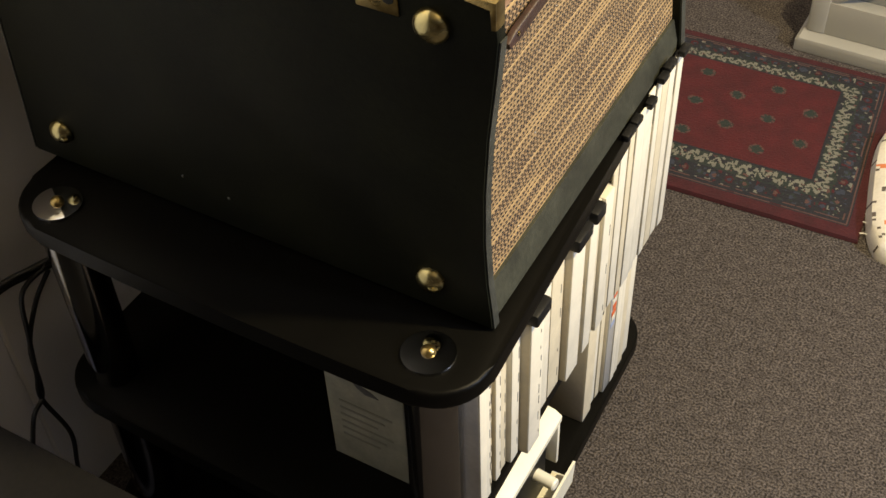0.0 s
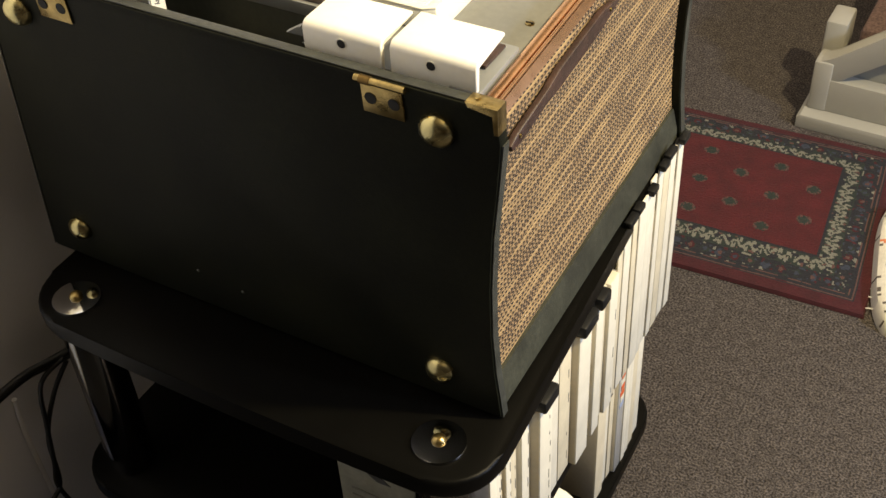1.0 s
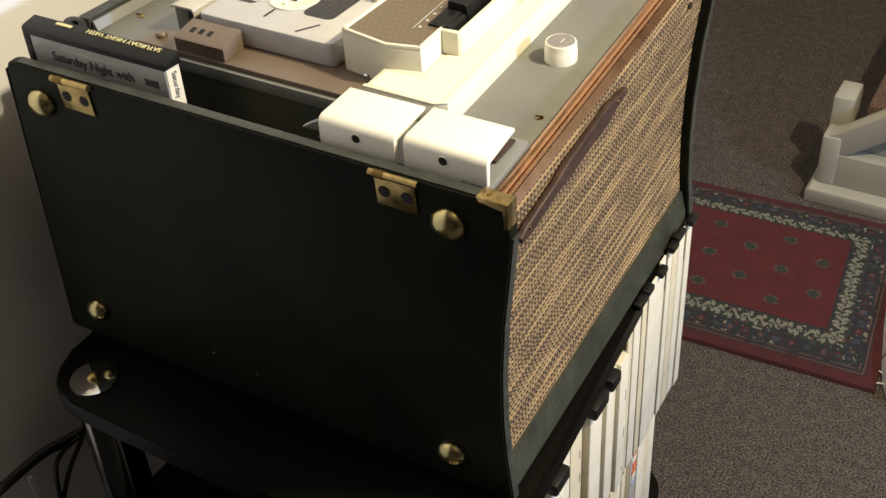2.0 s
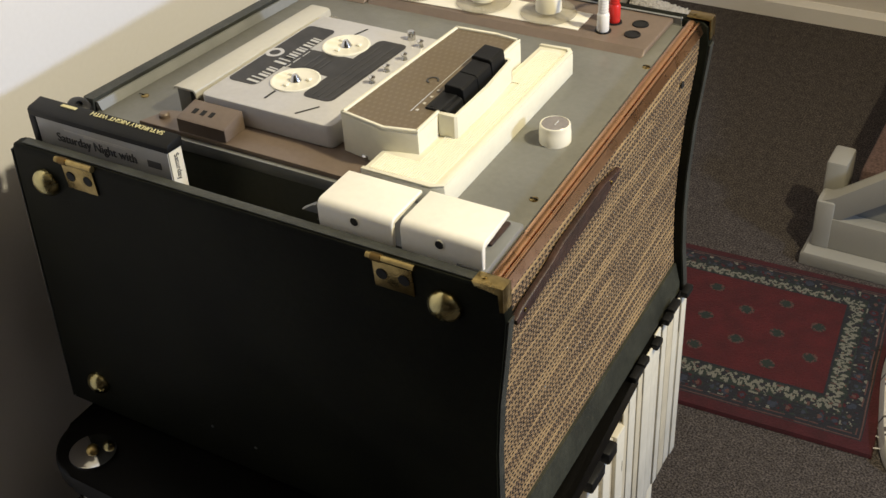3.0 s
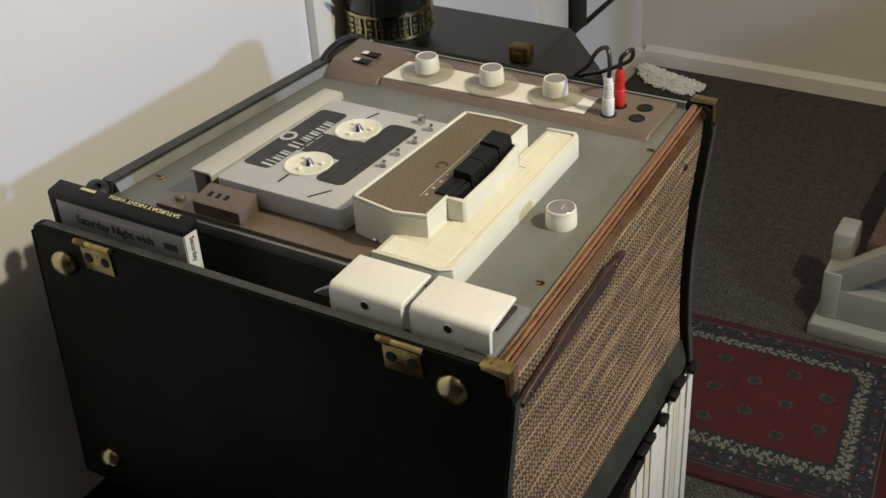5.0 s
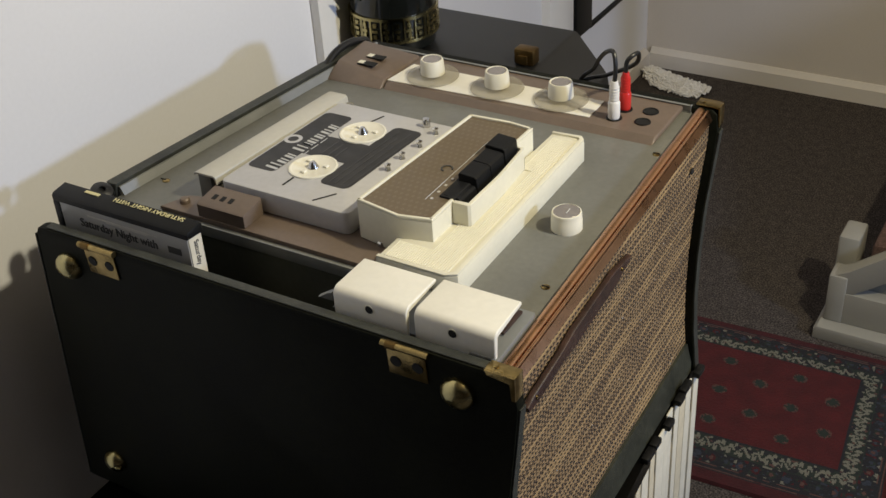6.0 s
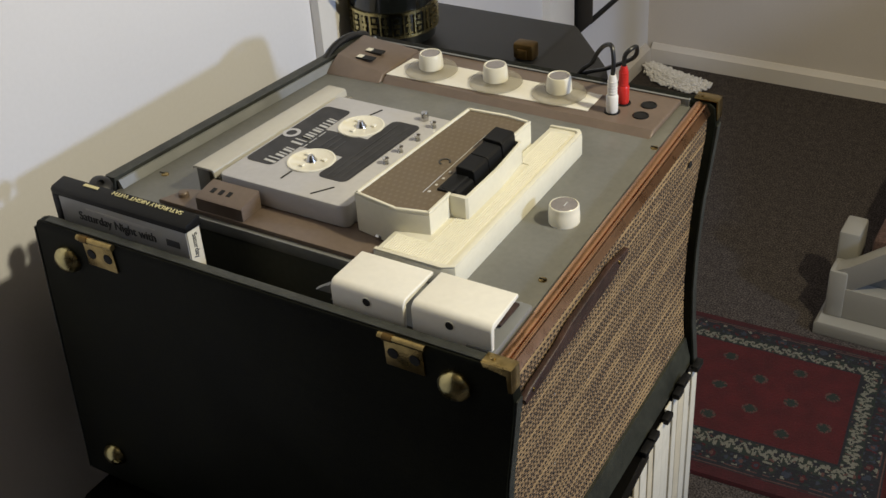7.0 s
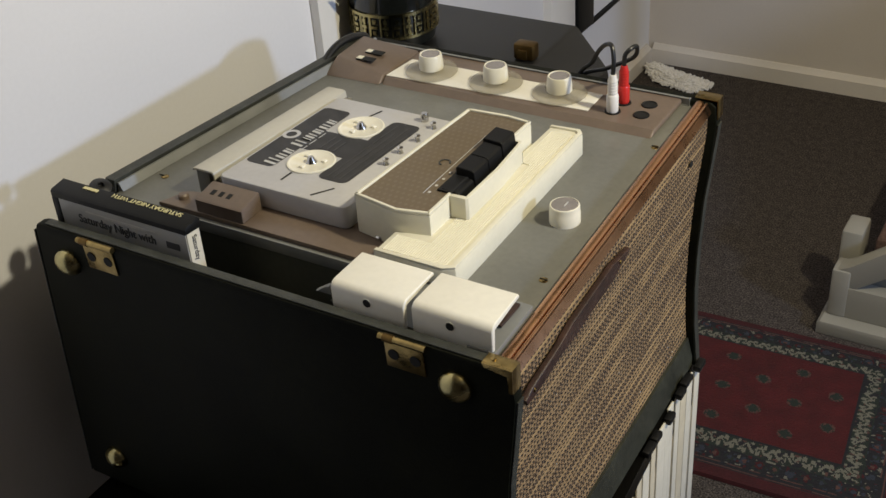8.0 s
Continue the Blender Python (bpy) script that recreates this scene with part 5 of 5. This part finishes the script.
def cords():
    for pts, r in (
        ([(-0.45, -0.13, 0.43), (-0.46, -0.052, 0.415), (-0.46, -0.013, 0.403), (-0.455, 0.03, 0.395), (-0.44, 0.09, 0.40), (-0.44, 0.2, 0.43)], 0.0042),
        ([(-0.452, -0.13, 0.422), (-0.463, -0.05, 0.407), (-0.463, -0.01, 0.394), (-0.458, 0.04, 0.38), (-0.445, 0.11, 0.37), (-0.44, 0.2, 0.36)], 0.0034),
        ([(-0.455, 0.0, 0.398), (-0.46, -0.032, 0.386), (-0.46, -0.044, 0.33), (-0.46, -0.052, 0.28), (-0.46, -0.058, 0.245), (-0.46, -0.042, 0.165), (-0.46, -0.05, 0.11), (-0.465, -0.06, 0.02), (-0.46, -0.10, 0.005)], 0.0027),
        ([(-0.458, 0.005, 0.388), (-0.46, -0.022, 0.362), (-0.462, -0.046, 0.315), (-0.46, -0.055, 0.25), (-0.455, -0.08, 0.235), (-0.452, -0.11, 0.16), (-0.47, -0.12, 0.05), (-0.47, -0.13, 0.005)], 0.0027),
    ):
        solo("power_cord", tube(B(), pts, r), "rubber", "black cable hanging behind the stand", "cable", group="cables behind the stand")


def wall_cord():
    pts = [(-0.494, -0.046, 0.36), (-0.4945, -0.049, 0.30), (-0.494, -0.047, 0.2), (-0.4945, -0.047, 0.1), (-0.485, -0.05, 0.012), (-0.47, -0.09, 0.004)]
    solo("power_cord", tube(B(), pts, 0.0028), "white_plug", "thin white cable running down the wall", "cable", group="cables behind the stand")


def deck_cable():
    pts = [(-0.349, 0.366, 0.8490), (-0.3515, 0.376, 0.856), (-0.3525, 0.392, 0.8605), (-0.3515, 0.410, 0.8620), (-0.350, 0.430, 0.8585), (-0.349, 0.448, 0.845), (-0.349, 0.458, 0.78)]
    solo("audio_cable", tube(B(), pts, 0.0040), "rubber", "thick black cable arching behind the meter housing", "cable")


def low_chest():
    t = thing("low_chest", (-0.3, -0.3, 0.0), "low dark wooden chest beside the stand", "chest")
    part("body", box(B(), -0.46, -0.10, -0.46, -0.137, 0.0, 0.285, 0.004), "dark_wood", t)
    part("top", box(B(), -0.47, -0.09, -0.47, -0.128, 0.2855, 0.302, 0.005), "dark_wood", t)
    return t


# ---- beyond the recorder ----
def black_case():
    z1, y0, y1, x0, x1 = 0.765, 0.512, 0.742, -0.455, -0.24
    t = thing("carrying_case", (-0.32, 0.62, 0.60), "black carrying case with brass clasp on a dark table", "carrying case")
    bm = B()
    lo = [(x0, y0, 0.6), (x1 + 0.062, y0, 0.6), (x1 + 0.062, y1, 0.6), (x0, y1, 0.6)]
    mid = [(x0, y0, 0.725), (x1 + 0.062, y0, 0.725), (x1 + 0.05, y1 - 0.02, 0.725), (x0, y1, 0.725)]
    hi = [(x0, y0 + 0.012, z1), (x1 + 0.002, y0 + 0.012, z1), (x1 - 0.001, y1, z1), (x0, y1, z1)]
    v = [[bm.verts.new(p) for p in ring] for ring in (lo, mid, hi)]
    bm.faces.new(v[0])
    bm.faces.new(v[2])
    for a, b in ((0, 1), (1, 2)):
        for k in range(4):
            bm.faces.new((v[a][k], v[a][(k + 1) % 4], v[b][(k + 1) % 4], v[b][k]))
    bmesh.ops.recalc_face_normals(bm, faces=bm.faces[:])
    bmesh.ops.bevel(bm, geom=bm.edges[:], offset=0.004, segments=2, affect="EDGES", profile=0.5)
    part("shell", bm, "case_black", t)
    c = part("clasp", box(B(), -0.268, -0.242, 0.622, 0.640, z1 + 0.0002, z1 + 0.020, 0.003), "clasp_brass", t, "dull brass clasp")
    part("clasp_tongue", box(B(), -0.261, -0.249, 0.619, 0.6218, z1 + 0.002, z1 + 0.014, 0.0008), "clasp_brass", c)
    return t


def side_table():
    t = thing("side_table", (-0.3, 0.64, 0.0), "dark wooden side table behind the recorder", "side table")
    part("tabletop", box(B(), -0.468, -0.14, 0.505, 0.80, 0.578, 0.5995, 0.003), "dark_wood", t)
    for x in (-0.45, -0.165):
        for y in (0.53, 0.78):
            part("leg", box(B(), x - 0.014, x + 0.014, y - 0.014, y + 0.014, 0.0, 0.5775, 0.002), "dark_wood", t)
    return t


def plant_pot():
    cx, cy, z0 = -0.434, 0.625, 0.7655
    t = thing("plant_pot", (cx, cy, z0), "black pot with pierced brass band and green plant", "plant pot")
    part("bowl", lathe(B(), [(0.040, z0), (0.050, z0 + 0.004), (0.0525, z0 + 0.02), (0.053, z0 + 0.05), (0.051, z0 + 0.075), (0.045, z0 + 0.078), (0.044, z0 + 0.06), (0.0, z0 + 0.058)], (cx, cy, 0), n=40), "pot_black", t, "glossy black bowl")
    bm = B()
    n, r0, r1 = 26, 0.0532, 0.0552
    za, zb = z0 + 0.018, z0 + 0.05

    def arc(a0, a1, lo, hi):
        ring = []
        for a in (a0, (a0 + a1) / 2, a1):
            ca, sa = math.cos(a), math.sin(a)
            ring.append([bm.verts.new((cx + r * ca, cy + r * sa, z)) for r, z in ((r0, lo), (r1, lo), (r1, hi), (r0, hi))])
        for p, q in zip(ring, ring[1:]):
            for k in range(4):
                bm.faces.new((p[k], p[(k + 1) % 4], q[(k + 1) % 4], q[k]))

    for k in range(72):
        a, w = 2 * math.pi * k / 72, 2 * math.pi / 72
        arc(a, a + w, za, za + 0.0035)
        arc(a, a + w, zb - 0.0035, zb)
        if k % 3 == 0:
            arc(a, a + 0.35 * w, za + 0.0035, zb - 0.0035)
            arc(a + 0.6 * w, a + 2.2 * w, za + 0.014, za + 0.0175)
        if k % 3 == 1:
            arc(a, a + 0.9 * w, za + 0.0065, za + 0.0115)
            arc(a, a + 0.9 * w, za + 0.0205, za + 0.0255)
        if k % 6 == 4:
            arc(a + 0.3 * w, a + 0.7 * w, za + 0.0035, zb - 0.0035)
    bmesh.ops.recalc_face_normals(bm, faces=bm.faces[:])
    part("band", bm, "brass", t, "pierced brass band", smooth=False)
    for a in (3.7, 4.75, 5.9):
        x, y = cx + 0.044 * math.cos(a), cy + 0.044 * math.sin(a)
        part("foot", lathe(B(), [(0.004, z0 - 0.0005), (0.006, z0 + 0.004), (0.004, z0 + 0.01)], (x, y, 0), n=12), "brass", t)
    rnd = random.Random(5)
    for k in range(46):
        a, r, tilt = rnd.uniform(0, 6.28), rnd.uniform(0.0, 0.04), rnd.uniform(0.15, 0.9)
        base = Vector((cx + r * math.cos(a), cy + r * math.sin(a), z0 + 0.056))
        out = Vector((math.cos(a + rnd.uniform(-0.6, 0.6)), math.sin(a + rnd.uniform(-0.6, 0.6)), 0))
        ln, w = rnd.uniform(0.03, 0.07), rnd.uniform(0.004, 0.008)
        side = out.cross(Vector((0, 0, 1)))
        bm = B()
        row = []
        for i in range(6):
            f = i / 5
            p = base + out * ln * f * tilt + Vector((0, 0, ln * (f - 0.35 * tilt * f * f)))
            ww = w * math.sin(math.pi * (0.08 + 0.9 * f))
            row.append((bm.verts.new(p - side * ww), bm.verts.new(p + Vector((0, 0, -0.001))), bm.verts.new(p + side * ww)))
        for p, q in zip(row, row[1:]):
            bm.faces.new((p[0], p[1], q[1], q[0]))
            bm.faces.new((p[1], p[2], q[2], q[1]))
        part("leaf", bm, "leaf", t)
    return t


def framed_picture():
    t = thing("framed_picture", (-0.73, 1.9, 0.7), "black-framed glazed picture hanging on the far wall", "picture")
    part("stile", box(B(), -0.734, -0.712, 1.752, 1.836, 0.262, 1.1, 0.002), "black_plastic", t)
    part("rail", box(B(), -0.734, -0.716, 1.8365, 2.15, 0.256, 0.266, 0.002), "black_plastic", t)
    part("rail", box(B(), -0.734, -0.716, 1.8365, 2.15, 1.09, 1.1, 0.002), "black_plastic", t)
    part("stile", box(B(), -0.734, -0.716, 2.1505, 2.165, 0.256, 1.1, 0.002), "black_plastic", t)
    part("pane", box(B(), -0.734, -0.724, 1.8365, 2.15, 0.2665, 1.0895), "wall_paint", t, "pale grey glazed print")
    return t


def doily():
    """A crocheted white cloth lying crumpled on the carpet, worked as a net of loops."""
    bm = B()
    rnd = random.Random(8)
    for k in range(520):
        u, v = rnd.random(), rnd.random()
        x = -0.70 + 0.165 * u + rnd.uniform(-0.01, 0.01)
        y = 2.195 - 0.055 * u - 0.075 * v * (0.4 + 0.6 * math.sin(math.pi * (0.15 + 0.7 * u)))
        z = 0.006 + 0.014 * abs(math.sin(u * 9 + 2 * v)) * math.sin(math.pi * v)
        r = rnd.uniform(0.006, 0.011)
        a0 = rnd.uniform(0, 6.28)
        pts = [(x + r * math.cos(a0 + a), y + r * 0.8 * math.sin(a0 + a), z + 0.004 * math.sin(2 * a + a0)) for a in (0, 1.3, 2.6, 3.9, 5.2)]
        tube(bm, pts, 0.0024, n=5, steps=3)
    solo("lace_cloth", bm, "lace", "white crocheted lace cloth lying on the carpet", "cloth", place=(-0.62, 2.15, 0.0))


def cushion():
    """A pale printed floor cushion at the rug's side."""
    t = thing("floor_cushion", (0.34, 0.97, 0.0), "cream floor cushion with orange and dark print", "cushion")
    x0, x1, y0, y1, n = 0.232, 0.56, 0.805, 1.10, 60
    bm = B()
    grid = []
    for j in range(n + 1):
        row = []
        for i in range(n + 1):
            u, v = i / n * 2 - 1, j / n * 2 - 1
            r = max(abs(u), abs(v))
            # round corners
            f = 1 - 0.10 * (abs(u) * abs(v)) ** 3
            h = 0.020 + 0.022 * max(0.0, 1 - r ** 6) + 0.003 * noise.noise((u * 4, v * 4, 0))
            x = (x0 + x1) / 2 + u * f * (x1 - x0) / 2 - 0.03 * (v + 1)
            row.append(bm.verts.new((x, (y0 + y1) / 2 + v * f * (y1 - y0) / 2, h if r < 0.999 else 0.008)))
        grid.append(row)
    faces = []
    for j in range(n):
        for i in range(n):
            f = bm.faces.new((grid[j][i], grid[j][i + 1], grid[j + 1][i + 1], grid[j + 1][i]))
            q, p = noise.noise((i * 0.22, j * 0.22, 7.0)), noise.noise((i * 0.5, j * 0.5, 3.0))
            f.material_index = 1 if q > 0.45 else (2 if p > 0.42 and q < 0.2 else 0)
    lo = [bm.verts.new((v.co.x, v.co.y, 0.0005)) for v in (grid[0] + [r[-1] for r in grid[1:]] + grid[-1][-2::-1] + [r[0] for r in grid[-2:0:-1]])]
    ring = grid[0] + [r[-1] for r in grid[1:]] + grid[-1][-2::-1] + [r[0] for r in grid[-2:0:-1]]
    for k in range(len(ring)):
        bm.faces.new((ring[k], ring[(k + 1) % len(ring)], lo[(k + 1) % len(ring)], lo[k]))
    bm.faces.new(lo)
    bmesh.ops.recalc_face_normals(bm, faces=bm.faces[:])
    part("cover", bm, ["cloth_white", "cloth_orange", "cloth_dark"], t)
    return t


def audio_plugs():
    for x, y, m, name, pts in (
        (-0.0400, 0.3885, "white_plug", "white", [(-0.0400, 0.3885, 0.888), (-0.0400, 0.3900, 0.902), (-0.0445, 0.3950, 0.9135), (-0.0545, 0.4030, 0.909), (-0.0685, 0.4190, 0.893), (-0.0865, 0.4460, 0.868), (-0.1165, 0.4810, 0.835), (-0.1365, 0.4890, 0.79)]),
        (-0.0380, 0.4095, "red_plug", "red", [(-0.0380, 0.4095, 0.888), (-0.0375, 0.4100, 0.899), (-0.0335, 0.4150, 0.9045), (-0.0325, 0.4250, 0.902), (-0.0405, 0.4370, 0.885), (-0.0765, 0.4590, 0.858), (-0.1165, 0.4830, 0.83), (-0.1265, 0.4900, 0.78)]),
    ):
        t = thing("audio_plug", (x, y, 0.8522), name + " audio plug with black cable in the jack panel", "audio plug", "audio plugs")
        part("sleeve", lathe(B(), [(0.0052, 0.8522), (0.0056, 0.8535), (0.0056, 0.868), (0.0048, 0.8695), (0.0044, 0.8695), (0.0042, 0.884), (0.003, 0.889), (0.0, 0.8892)], (x, y, 0), n=22), m, t, name + " plastic plug body")
        for k in range(5):
            z = 0.871 + 0.0028 * k
            part("grip_ring", lathe(B(), [(0.0047, z), (0.0047, z + 0.0012), (0.004, z + 0.0012), (0.004, z)], (x, y, 0), n=20), m, t)
        part("cable", tube(B(), pts, 0.0021, n=10), "rubber", t, "thin black cable")


box_rows()
cover_print()
white_tray()
cords()
wall_cord()
deck_cable()
low_chest()
side_table()
black_case()
plant_pot()
framed_picture()
doily()
cushion()
audio_plugs()
